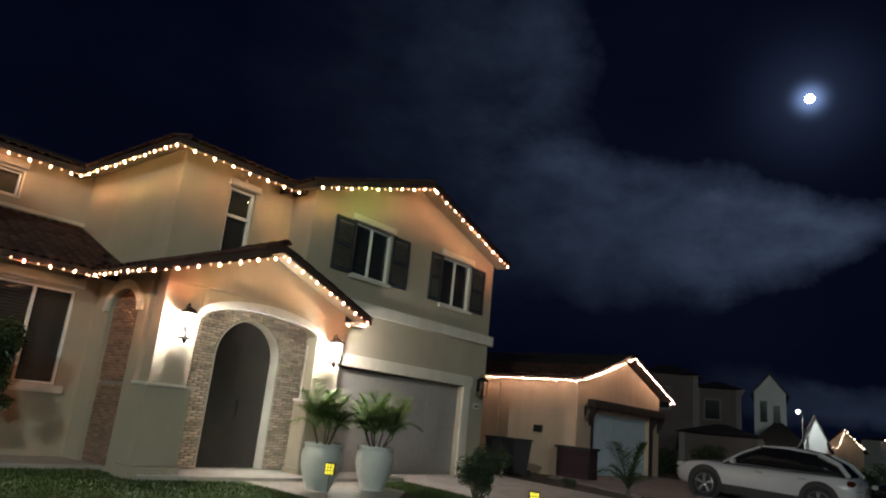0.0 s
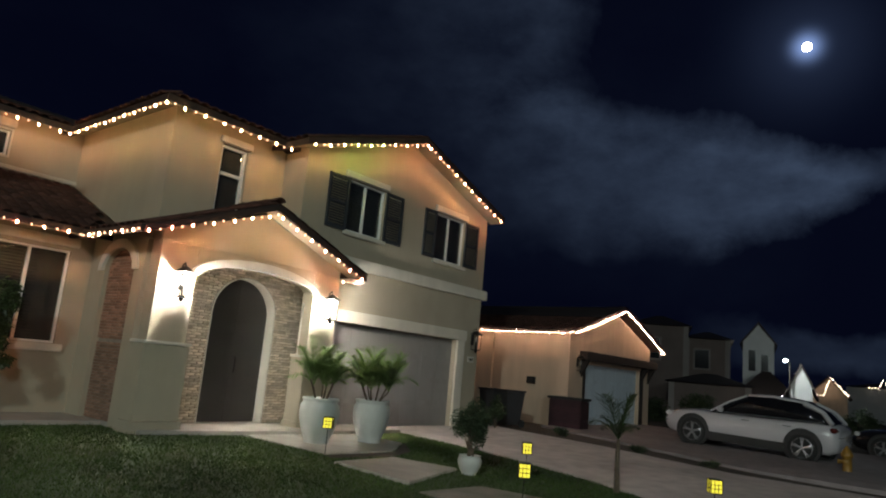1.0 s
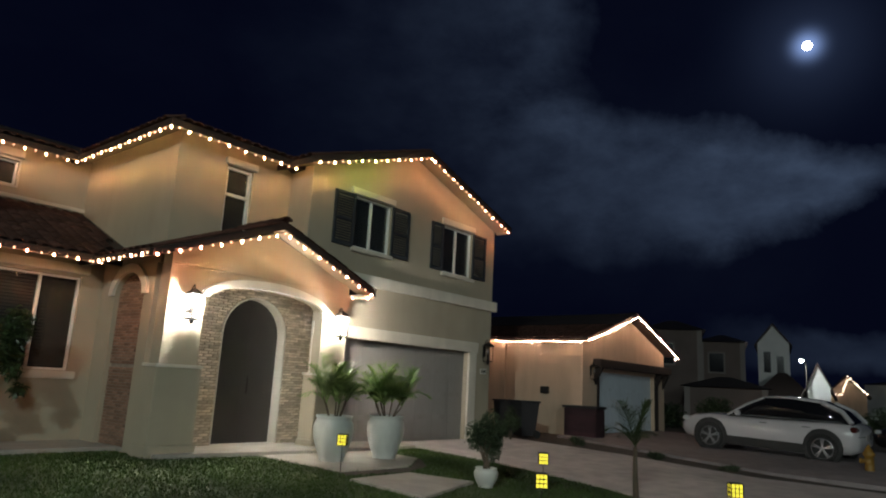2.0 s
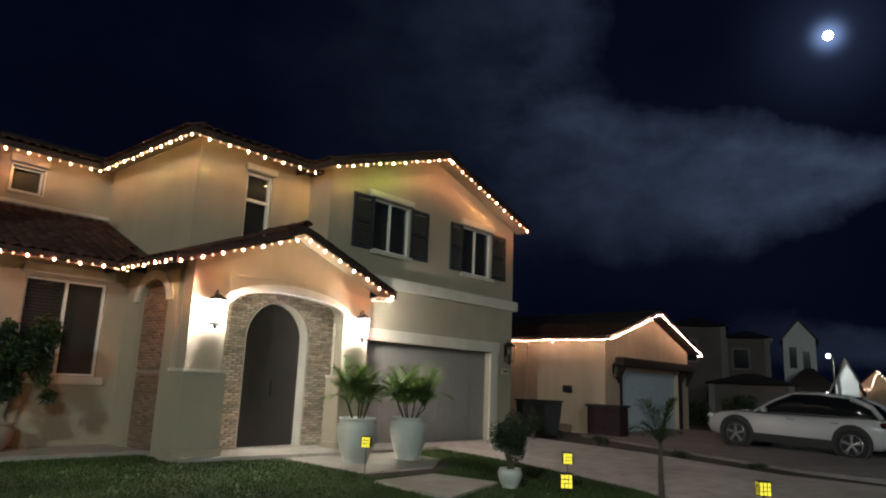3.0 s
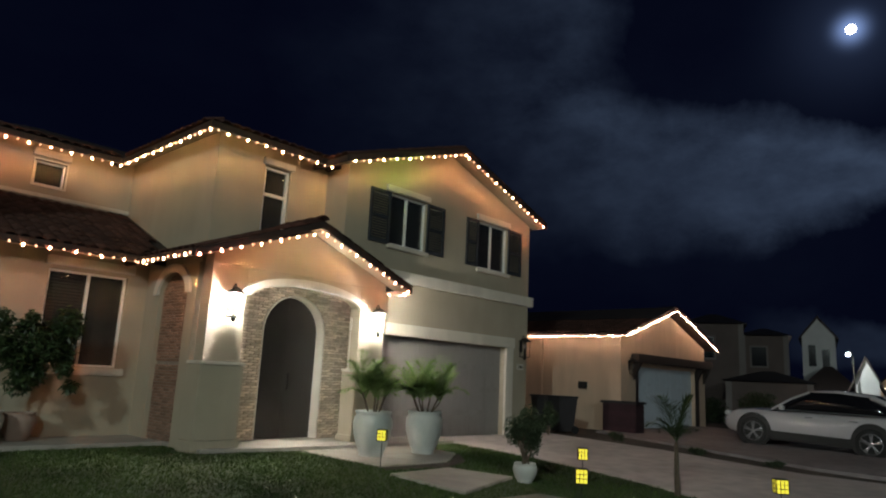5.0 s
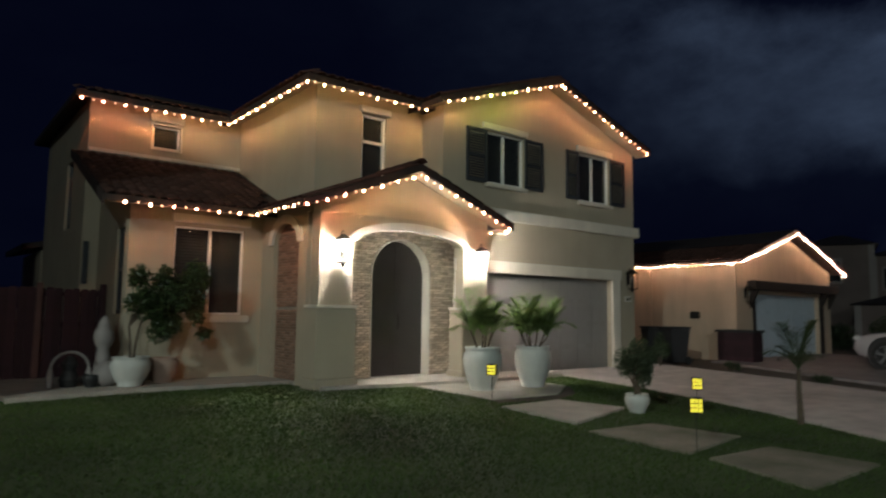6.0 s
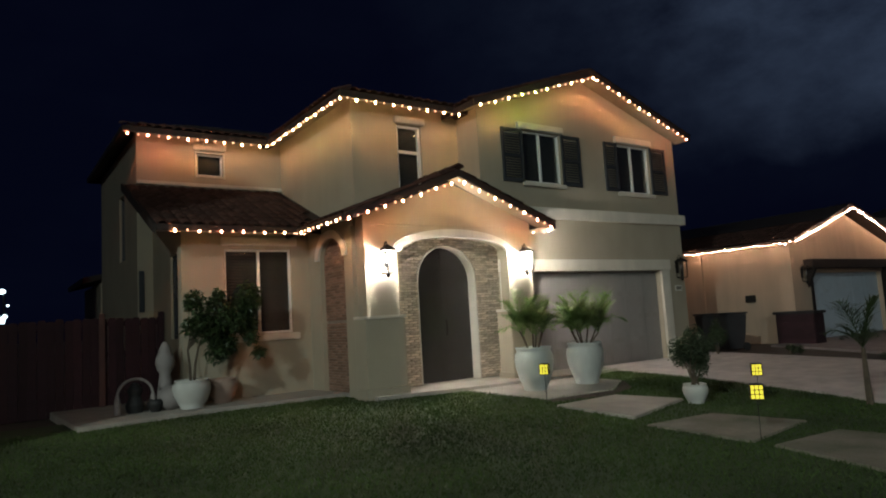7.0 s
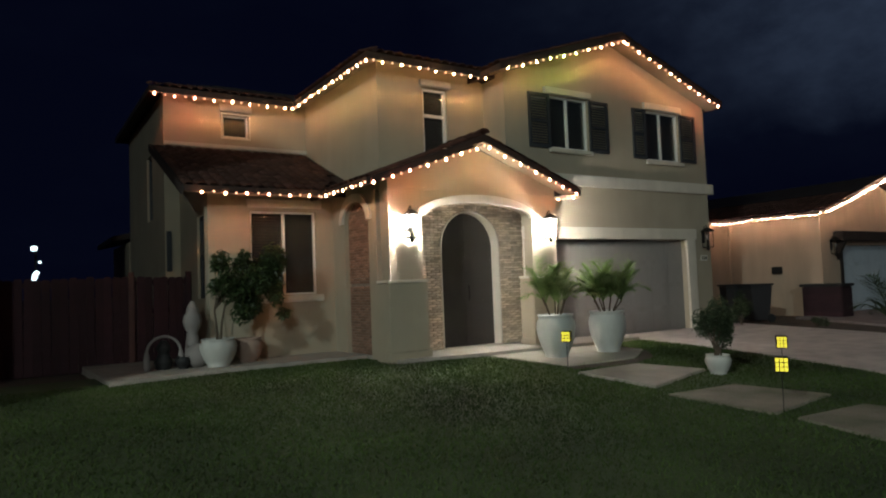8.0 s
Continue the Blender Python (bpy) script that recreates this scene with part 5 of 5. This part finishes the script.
bin_thing(17.05, 10.80, 250, "black wheeled bin beside the plot boundary")
bin_thing(17.1, 11.42, 262, "black wheeled bin next to another")
chest = thing("storage_chest", "low dark slatted chest against the neighbour's side wall", "storage chest", (19.5, 10.0, -0.08))
part("chest_body", boxes((19.22, 19.80, 9.62, 10.72, -0.09, 0.80), bevel=0.02), FENCE, chest)
part("lid", boxes((19.16, 19.84, 9.57, 10.77, 0.802, 0.88), bevel=0.015), PLASTIC, chest)
for i in range(5):
    part("slat", boxes((19.200, 19.217, 9.64, 10.70, -0.05 + i * 0.165, 0.08 + i * 0.165)), FENCE, chest)
for i, (x, y, r) in enumerate(((16.5, 8.9, 0.24), (15.8, 6.4, 0.20), (15.35, 4.6, 0.18))):
    shrub("low_shrub", (x, y, ground_z(x, y) - 0.06), r, r * 0.5, 420, "low dark ground-cover shrub in the planting strip", "shrub", 30 + i, NEEDLE, 0.06, 4, 0.0, 6)
for i, (x, y, r, h) in enumerate(((28.6, 9.3, 0.6, 0.8), (29.6, 9.0, 0.7, 0.9))):
    shrub("garden_bush", (x, y, ground_z(x, y) - 0.06), r, h, 1500, "dark rounded bush beyond the neighbour's garage", "shrub", 50 + i, NEEDLE, 0.09, 5, 0.0, 9)


# ---- vehicles ----
def loft(bm, sections):
    rings = [[bm.verts.new(p) for p in s] for s in sections]
    n = len(rings[0])
    for a, b in zip(rings, rings[1:]):
        for k in range(n):
            bm.faces.new((a[k], a[(k + 1) % n], b[(k + 1) % n], b[k]))
    bm.faces.new(rings[0])
    bm.faces.new(rings[-1])
    bmesh.ops.recalc_face_normals(bm, faces=bm.faces[:])
    return bm


def car(name, paint, m, label, tall=1.0):
    """A five-door car built round its wheels, nose toward +y: body, cabin glass, roof, pillars, wheels, lamps."""
    t = thing(name, label, "car", m.translation)
    t.matrix_world = m

    def put(pname, bm, mat, parent=None, lab="", smooth=False):
        bm.transform(m)
        return part(pname, bm, mat, parent or t, lab, smooth)

    def ring(y, zb, zt, w):
        half = [(0.0, zb), (w * 0.86, zb), (w * 0.97, zb + 0.08), (w, zb + 0.25), (w, zb + (zt - zb) * 0.62), (w * 0.975, zt - 0.10), (w * 0.90, zt - 0.02), (w * 0.70, zt + 0.02), (0.0, zt + 0.05)]
        return [(x, y, z * 1.0) for x, z in half] + [(-x, y, z) for x, z in half[-2:0:-1]]

    st = [(-2.25, 0.50, 0.92, 0.74), (-2.19, 0.36, 1.05, 0.86), (-2.02, 0.28, 1.10, 0.93), (-1.6, 0.26, 1.10, 0.955), (-0.8, 0.24, 1.06, 0.965), (0.2, 0.24, 1.03, 0.965),
          (1.0, 0.24, 1.02, 0.96), (1.5, 0.26, 1.01, 0.95), (1.95, 0.28, 0.95, 0.91), (2.20, 0.32, 0.86, 0.83), (2.34, 0.40, 0.76, 0.68), (2.40, 0.46, 0.68, 0.50)]
    body = put("body", loft(bmesh.new(), [ring(y, zb, zt * (0.94 if tall < 1 else 1), w) for y, zb, zt, w in st]), paint, smooth=True)
    gl = [(-2.10, 1.03, 1.10, 0.80, 0.72), (-1.86, 1.05, 1.38, 0.86, 0.66), (-1.38, 1.04, 1.61, 0.89, 0.65), (-0.6, 1.03, 1.68, 0.90, 0.65), (0.05, 1.02, 1.65, 0.89, 0.64), (0.50, 1.00, 1.38, 0.87, 0.68), (1.00, 0.97, 1.02, 0.83, 0.76)]

    def gring(y, zb, zt, wb, wt, grow=0.0, inner=0.0):
        zt = (zb + (zt - zb) * tall) + grow
        half = [(0.0, zb - 0.02), (wb - inner, zb - 0.02), (wt + 0.02 - inner, zt - 0.07), (wt - 0.06 - inner, zt - 0.01), (0.0, zt + 0.02)]
        return [(x, y, z) for x, z in half] + [(-x, y, z) for x, z in half[-2:0:-1]]

    put("cabin_glass", loft(bmesh.new(), [gring(*g) for g in gl]), TINTED, None, "dark tinted windows", True)
    bm = bmesh.new()
    tops = [(y, zb + (zt - zb) * tall, wt) for y, zb, zt, wb, wt in gl[2:5]]
    loft(bm, [[(-wt + 0.02, y, z - 0.03), (-wt + 0.07, y, z + 0.012), (0, y, z + 0.045), (wt - 0.07, y, z + 0.012), (wt - 0.02, y, z - 0.03)] for y, z, wt in tops])
    put("roof_panel", bm, paint, None, "", True)
    for s in (-1, 1):
        bm = bmesh.new()
        tube(bm, [(s * 0.84, 0.98, 0.99), (s * 0.72, 0.50, 1.00 + 0.37 * tall), (s * 0.66, 0.05, 1.02 + 0.60 * tall)], 0.03, 6)
        put("front_pillar", bm, paint)
        bm = bmesh.new()
        tube(bm, [(s * 0.84, -2.08, 1.05), (s * 0.70, -1.84, 1.05 + 0.32 * tall), (s * 0.66, -1.38, 1.04 + 0.55 * tall)], 0.065, 6)
        put("rear_pillar", bm, paint)
        bm = bmesh.new()
        tube(bm, [(s * 0.905, y, z) for y, z in ((-1.85, 1.06), (-0.8, 1.04), (0.3, 1.02), (0.85, 1.0))], 0.010, 6)
        put("window_trim", bm, CHROME)
        bm = boxes((s * 0.98 - 0.09, s * 0.98 + 0.09, 0.60, 0.73, 1.00, 1.14), bevel=0.03)
        put("wing_mirror", bm, paint)
        for y in (0.0, -1.05):
            put("door_handle", boxes((s * 0.975 - 0.012, s * 0.975 + 0.012, y - 0.10, y + 0.10, 0.86, 0.885), bevel=0.006), CHROME)
        put("sill_trim", boxes((s * 0.945 - 0.03, s * 0.945 + 0.03, -1.0, 1.0, 0.20, 0.43), bevel=0.02), PLASTIC)
        put("headlight", boxes((s * 0.70 - 0.17, s * 0.70 + 0.17, 2.10, 2.27, 0.72, 0.85), bevel=0.03), GLASSY)
        put("tail_light", boxes((s * 0.80 - 0.13, s * 0.80 + 0.13, -2.215, -2.04, 0.84, 0.98), bevel=0.03), TAIL)
        for y in (1.42, -1.43):
            bm = bmesh.new()
            bmesh.ops.create_cone(bm, cap_ends=True, segments=36, radius1=0.47, radius2=0.45, depth=0.02, matrix=Matrix.Translation((s * 0.962, y, 0.40)) @ Matrix.Rotation(radians(90 * s), 4, "Y"))
            put("wheel_arch", bm, PLASTIC)
            bm = bmesh.new()
            lathe(bm, [(0.25, -0.12), (0.34, -0.12), (0.37, -0.08), (0.37, 0.08), (0.34, 0.12), (0.25, 0.12)], 36)
            bm.transform(Matrix.Translation((s * 0.885, y, 0.37)) @ Matrix.Rotation(radians(90 * s), 4, "Y"))
            wheel = put("wheel", bm, RUBBER)
            bm = bmesh.new()
            lathe(bm, [(0.262, 0.06), (0.262, 0.118), (0.245, 0.126), (0.235, 0.09)], 30)
            for k in range(5):
                a = 2 * math.pi * k / 5
                for da in (-0.12, 0.12):
                    tube(bm, [(0.03 * math.cos(a), 0.03 * math.sin(a), 0.112), (0.24 * math.cos(a + da), 0.24 * math.sin(a + da), 0.118)], [0.026, 0.017], 6)
            lathe(bm, [(0.06, 0.08), (0.06, 0.122), (0.03, 0.13)], 14)
            bm.transform(Matrix.Translation((s * 0.885, y, 0.37)) @ Matrix.Rotation(radians(90 * s), 4, "Y"))
            put("rim", bm, CHROME, wheel, "bright alloy rim")
    put("number_plate", boxes((-0.16, 0.16, -2.272, -2.245, 0.66, 0.78), bevel=0.004), PALE)
    put("grille", boxes((-0.42, 0.42, 2.30, 2.415, 0.52, 0.72), bevel=0.02), PLASTIC)
    return t


GLASSY = material("lamp_lens", (0.55, 0.55, 0.55), 0.12, scale=6, vary=0.2, fine=40, bump=0.0)
TAIL = material("tail_lens", (0.05, 0.006, 0.006), 0.15, scale=6, vary=0.2, fine=40, bump=0.0)
car("white_suv", CAR_PAINT, Matrix.Translation((21.13, 5.14, ground_z(21, 5.14) + 0.004)) @ Matrix.Rotation(radians(-3.0), 4, "Z") @ Matrix.Rotation(radians(1.8), 4, "X"), "white five-door SUV with alloy wheels, parked on a drive", 0.86)
car("dark_car", CAR_BLACK, Matrix.Translation((27.6, 1.1, ground_z(27, 1) - 0.05)) @ Matrix.Rotation(radians(-4), 4, "Z"), "black saloon car parked beyond the white one", 0.8)


def hydrant(x, y):
    g = ground_z(x, y) - 0.06
    t = thing("fire_hydrant", "yellow cast-iron fire hydrant by the kerb", "hydrant", (x, y, g))
    part("barrel", lathe(bmesh.new(), [(0.15, 0.0), (0.15, 0.04), (0.10, 0.06), (0.095, 0.46), (0.125, 0.48), (0.125, 0.53), (0.10, 0.58), (0.055, 0.66), (0.03, 0.67), (0.03, 0.72)], 20, (x, y, g)), HYDRANT, t, smooth=True)
    for a in (0, 90, 180):
        bm = bmesh.new()
        lathe(bm, [(0.05, 0.0), (0.05, 0.09), (0.062, 0.09), (0.062, 0.13), (0.02, 0.14)], 12)
        bm.transform(Matrix.Translation((x, y, g + 0.36)) @ Matrix.Rotation(radians(a), 4, "Z") @ Matrix.Rotation(radians(90), 4, "Y") @ Matrix.Translation((0, 0, 0.06)))
        part("outlet", bm, HYDRANT, t)


hydrant(18.6, 2.55)


# ---- houses across the bend, far off ----
def far_house(az0, az1, dist, eave, apex, wall_mat, label, windows=(), depth=9.0, hipped=False, boards=True, floor_z=-0.6):
    """A house seen end on, between two bearings from the front lawn, at a distance; windows as (across, z, width, height)."""
    a = radians((az0 + az1) / 2)
    w = 2 * dist * math.tan(radians((az1 - az0) / 2))
    m = Matrix.Translation((0.2 + dist * math.sin(a), 0.2 + dist * math.cos(a), 0)) @ Matrix.Rotation(-a, 4, "Z")
    t = thing("far_house", label, "house", m @ Vector((0, 4, floor_z)))

    def put(pname, bm, mat, parent=None):
        bm.transform(m)
        return part(pname, bm, mat, parent or t)

    bm = boxes((-w / 2, w / 2, 0, depth, floor_z, eave))
    if not hipped:
        prism(bm, [(-w / 2, eave), (w / 2, eave), (0, apex)], 0, depth, "y")
    put("wall", bm, wall_mat)
    bm = bmesh.new()
    o, s = 0.35, (apex - eave) / (w / 2)
    if hipped:
        lo = [bm.verts.new(p) for p in ((-w / 2 - o, -o, eave), (w / 2 + o, -o, eave), (w / 2 + o, depth + o, eave), (-w / 2 - o, depth + o, eave))]
        k = min(w, depth) * 0.42
        hi = [bm.verts.new(p) for p in ((-w / 2 + k, depth / 2, apex), (w / 2 - k, depth / 2, apex))]
        bm.faces.new(lo[::-1])
        bm.faces.new((lo[0], lo[1], hi[1], hi[0]))
        bm.faces.new((lo[1], lo[2], hi[1]))
        bm.faces.new((lo[2], lo[3], hi[0], hi[1]))
        bm.faces.new((lo[3], lo[0], hi[0]))
    else:
        prism(bm, [(-w / 2 - o, eave - o * s), (0, apex + 0.02), (w / 2 + o, eave - o * s), (w / 2 + o, eave - o * s + 0.18), (0, apex + 0.22), (-w / 2 - o, eave - o * s + 0.18)], -o, depth + o, "y")
    put("roof", bm, FASCIA)
    if boards:
        for sgn in (-1, 1):
            put("corner_board", boxes((sgn * w / 2 - 0.14, sgn * w / 2 + 0.14, -0.04, 0.1, floor_z, eave)), SIDING if wall_mat is SIDING else FAR_TRIM)
    for x, z, ww, hh in windows:
        win = put("window", boxes((x - ww / 2 - 0.09, x + ww / 2 + 0.09, -0.05, -0.005, z - 0.09, z + hh + 0.09)), SIDING if wall_mat is SIDING else FAR_TRIM)
        put("pane", boxes((x - ww / 2, x + ww / 2, -0.07, -0.052, z, z + hh)), TINTED, win)
    return t, m, w


far_house(67.5, 71.6, 42, 5.2, 6.1, DARKWALL, "dark brown two-storey house in the distance", ((-0.4, 3.2, 0.9, 1.2),), 7, True)
far_house(71.7, 74.7, 44, 4.7, 5.5, DARKWALL, "dark brown two-storey house with pale corner boards", ((-0.3, 2.9, 0.8, 1.1),), 9, True)
far_house(70.6, 76.2, 37, 1.9, 2.5, DARKWALL, "dark low garage in the distance", (), 6, True)
far_house(75.9, 77.8, 58, 5.9, 7.1, SIDING, "pale two-storey gabled house in the distance", ((-0.45, 3.5, 0.5, 1.6), (0.45, 3.5, 0.5, 1.3)))
far_house(75.4, 79.4, 50, 1.4, 3.4, DARKWALL, "dark low house roof in the distance", (), 9, True)
far_house(79.0, 80.5, 48, 2.3, 3.6, SIDING, "small pale gable in the distance", (), 8, False, False)
_, fm, fw = far_house(80.3, 82.7, 70, 2.3, 3.75, STUCCO_B, "peach gabled house with bright lights along its gable", (), 8, False, False)
mini_lights("mini_light_string", [fm @ Vector(p) for p in ((-fw / 2 - 0.3, -0.5, 2.25), (-fw / 2 + 1.1, -0.5, 2.35), (fw * 0.02 + 0.1, -0.5, 3.85), (fw / 2 + 0.2, -0.5, 2.25))], "bright white lights along a far gable", 0.22, 0.05, 0.1, 6, MINI_FAR)
_, fm, fw = far_house(82.6, 88.5, 88, 3.7, 4.4, SIDING, "long pale house with a few lights in the distance", ((0, 0.8, 1.2, 1.2),), 8, True, False)
mini_lights("mini_light_string", [fm @ Vector(p) for p in ((-fw / 2 + 2.2, -0.5, 3.75), (-fw / 2 + 3.0, -0.5, 3.75), (-fw / 2 + 3.5, -0.5, 4.6), (-fw / 2 + 4.0, -0.5, 3.5))], "pale lights on a far roof line", 0.26, 0.05, 0.1, 9, MINI_FAR)
for i, (az, d, r) in enumerate(((82.9, 47, 0.6), (84.0, 46, 0.8), (69.5, 33, 0.8))):
    x, y = 0.2 + d * math.sin(radians(az)), 0.2 + d * math.cos(radians(az))
    shrub("garden_bush", (x, y, -0.2), r, r * 0.95, 1300, "dark brown-green bush in the distance", "shrub", 70 + i, NEEDLE, 0.12, 5, 0.0, 9)


def street_lamp():
    x, y, z = 46.2, 9.14, 3.80
    t = thing("street_lamp", "far street lamp with a bright cold-white head", "street lamp", (x, y, -0.3))
    bm = bmesh.new()
    tube(bm, [(x, y, -0.3), (x, y, z - 0.2), (x - 0.3, y, z + 0.15), (x - 1.0, y, z + 0.18)], [0.055, 0.045, 0.04, 0.03], 8)
    part("pole", bm, IRON, t)
    bm = bmesh.new()
    bmesh.ops.create_icosphere(bm, subdivisions=2, radius=0.11, matrix=Matrix.Translation((x - 1.2, y, z)) @ Matrix.Diagonal((1, 1, 0.8, 1)))
    part("lamp_head", bm, LAMP_HEAD, t, "glowing lamp head")
    lamp("street_lamp_light", "POINT", (x - 1.2, y, z - 0.25), 320, (0.90, 1.0, 0.98), 0.08)
    return t


street_lamp()


def unseen_lamp_post(x, y, z):
    """An unseen street lamp added over its light: pole, arm, flat head and glowing lens."""
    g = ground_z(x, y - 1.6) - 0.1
    t = thing("street_lamp", "tall unseen lamp post with a flat lit head, added over its light", "street lamp", (x, y - 1.6, g))
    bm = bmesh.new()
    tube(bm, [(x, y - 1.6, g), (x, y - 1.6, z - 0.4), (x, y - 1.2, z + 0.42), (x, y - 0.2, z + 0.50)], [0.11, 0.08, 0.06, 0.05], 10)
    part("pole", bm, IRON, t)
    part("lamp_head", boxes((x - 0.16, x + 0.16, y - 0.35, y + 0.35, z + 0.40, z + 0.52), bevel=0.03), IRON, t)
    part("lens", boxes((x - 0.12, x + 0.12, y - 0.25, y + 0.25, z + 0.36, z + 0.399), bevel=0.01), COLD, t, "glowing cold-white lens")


unseen_lamp_post(-21.5, -7.4, 13.3)
# post for the added fill light
unseen_lamp_post(-14.0, -22.0, 10.0)

# cold garden lights beyond the side fence
post = thing("garden_light_post", "post with cold white garden lights beyond the fence", "garden light", (0.84, 32.0, -0.2))
bm = bmesh.new()
tube(bm, [(0.84, 32.0, -0.2), (0.84, 32.0, 3.3)], 0.04, 8)
part("pole", bm, IRON, post)
for x, z, rx, rz in ((0.78, 3.36, 0.13, 0.11), (0.98, 2.80, 0.06, 0.05)):
    bm = bmesh.new()
    bmesh.ops.create_icosphere(bm, subdivisions=2, radius=1.0, matrix=Matrix.Translation((x, 31.9, z)) @ Matrix.Diagonal((rx, rx, rz, 1)))
    part("light_head", bm, COLD, post)
bm = bmesh.new()
tube(bm, [(0.92, 31.9, 2.42), (0.82, 31.9, 2.30), (0.74, 31.9, 1.95)], [0.08, 0.10, 0.09], 8)
part("light_strip", bm, COLD, post)

# the moon
bm = bmesh.new()
bmesh.ops.create_icosphere(bm, subdivisions=4, radius=13.2, matrix=Matrix.Translation(Vector((0.2, 0.2, 1.33)) + MOON * 2200))
tagged(part("moon", bm, MOONLIGHT, smooth=True), "bright full moon behind thin cloud", "moon", kind="structure")


# ---- small pieces: roof tiles and bricks ----
shed_up = Vector((0, 3.05, 3.05 * 0.425))
tiles_single(wing_roof, (2.50, 11.80, shed_z(11.80) + 0.012), (1, 0, 0), shed_up, 3.45, 3.32, keep=lambda p: p.x < 5.15 + (p.y - 11.8) * 0.55 or p.y > 13.0)
left_up, right_up = Vector((2.34, 0, 2.34 * 0.385)), Vector((-2.36, 0, 2.36 * 0.385))
tiles_single(porch_roof, (4.99, 9.80, porch_z(4.99) + 0.012), (0, 1, 0), left_up, 3.2, 2.5, keep=lambda p: p.y < 11.15 or (p.x < 5.8 and p.y < 11.7 + (p.x - 5.0) * 1.6))
tiles_single(porch_roof, (9.75, 9.80, porch_z(9.75) + 0.012), (0, 1, 0), right_up, 1.4, 2.5, keep=lambda p: p.y < 10.45 or p.x < 8.45)
for i in range(4):
    shared("ridge_tile", TILE_ME, Matrix.Translation((7.36, 9.78 + 0.36 * i, 4.035)) @ Matrix.Diagonal((1.15, 1, 1.3, 1)), porch_roof)
gu, gv = Vector((3.48, 0, 3.48 * 0.335)), Vector((-3.48, 0, 3.48 * 0.335))
tiles_joined("roof_tiles", gable_roof, tile_places((8.0, 10.06, gable_z(8.0) + 0.012), (0, 1, 0), gu, 9.5, 3.68) + tile_places((15.0, 10.06, gable_z(15.0) + 0.012), (0, 1, 0), gv, 1.4, 3.68))
tiles_joined("roof_tiles", main_roof, tile_places((5.45, 10.72, 5.57), (1, 0, 0), (0, 3.44, 1.17), 2.9, 1.1, lambda p: p.x > 5.6 + (p.y - 10.72) * 0.85)
             + tile_places((5.44, 14.3, 5.57), (0, -1, 0), (2.92, 0, 1.17), 3.5, 0.8, lambda p: p.y > 10.95 + (p.x - 5.44) * 1.2) + tile_places((2.40, 14.46, 5.57), (1, 0, 0), (0, 2.5, 0.92), 3.1, 0.8, lambda p: p.x > 2.5 + (p.y - 14.46) * 0.8))


def brick_mesh(l, h, d, mat, name="brick"):
    b = boxes((-l / 2, l / 2, -d, 0.0, -h / 2, h / 2), bevel=0.0)
    e = [k for k in b.edges if all(v.co.y < -d + 1e-4 for v in k.verts)]
    bmesh.ops.bevel(b, geom=e, offset=0.005, segments=1, affect="EDGES")
    me = bpy.data.meshes.new(name)
    b.to_mesh(me)
    b.free()
    me.materials.append(mat)
    return me


def bricks():
    """Courses in running bond over the entry wall, cut to fit the arch, and over the side arch panel."""
    rng = random.Random(9)
    l, h, px, pz = 0.176, 0.041, 0.186, 0.0505
    me, red = brick_mesh(l, h, 0.032, BRICK), brick_mesh(l, h, 0.030, BRICK_RED)
    laid = []

    def course(z, a, b, shift, where):
        """Bricks between a and b along a course, the end ones cut."""
        x = math.floor((a - shift) / px) * px + shift
        while x < b:
            x0, x1 = max(a, x), min(b, x + l)
            if x1 - x0 > 0.035:
                laid.append((where((x0 + x1) / 2, z), (x1 - x0) / l))
            x += px

    def front(x, z):
        return pose(x, 10.937 - rng.uniform(0, 0.006), z, rng.uniform(-0.6, 0.6), rng.uniform(-0.4, 0.4), rng.uniform(-0.6, 0.6))

    def side(y, z):
        return Matrix.Translation((5.602 - rng.uniform(0, 0.006), y, z)) @ Matrix.Rotation(radians(-90), 4, "Z")

    rows = [0.05 + pz * (j + 0.5) for j in range(57)]
    for j, z in enumerate(rows):
        v = max(0.0, z + h / 2 - AZ)
        lim = (math.sqrt(max(0.0, (AR + 0.03) ** 2 - v * v)) if v else AR) + 0.02
        shift = px / 2 if j % 2 else 0.0
        if lim < 0.06 or v > AR + 0.02:
            course(z, 6.20, 9.155, shift, front)
        else:
            course(z, 6.20, AC - lim, shift, front)
            course(z, AC + lim, 9.155, shift, front)
    joined = laid[290:]
    for m, k in laid[:290]:
        shared("brick", me, m @ Matrix.Diagonal((k, 1, 1, 1)), entry)
    verts, faces = [], []
    for m, k in joined:
        n, mm = len(verts), m @ Matrix.Diagonal((k, 1, 1, 1))
        verts += [tuple(mm @ q.co) for q in me.vertices]
        faces += [tuple(n + i for i in p.vertices) for p in me.polygons]
    if joined:
        raw("brick_field", verts, faces, BRICK_J, entry, kind="stuff")
    laid.clear()
    for j, z in enumerate(rows):
        # two recessed joints split the panel in three
        if z < 2.93 and not any(abs(z - q) < 0.02 for q in (1.32, 2.12)):
            course(z, 10.925, 11.945, px / 2 if j % 2 else 0.0, side)
    for m, k in laid:
        shared("brick", red, m @ Matrix.Diagonal((k, 1, 1, 1)), side_panel)


bricks()
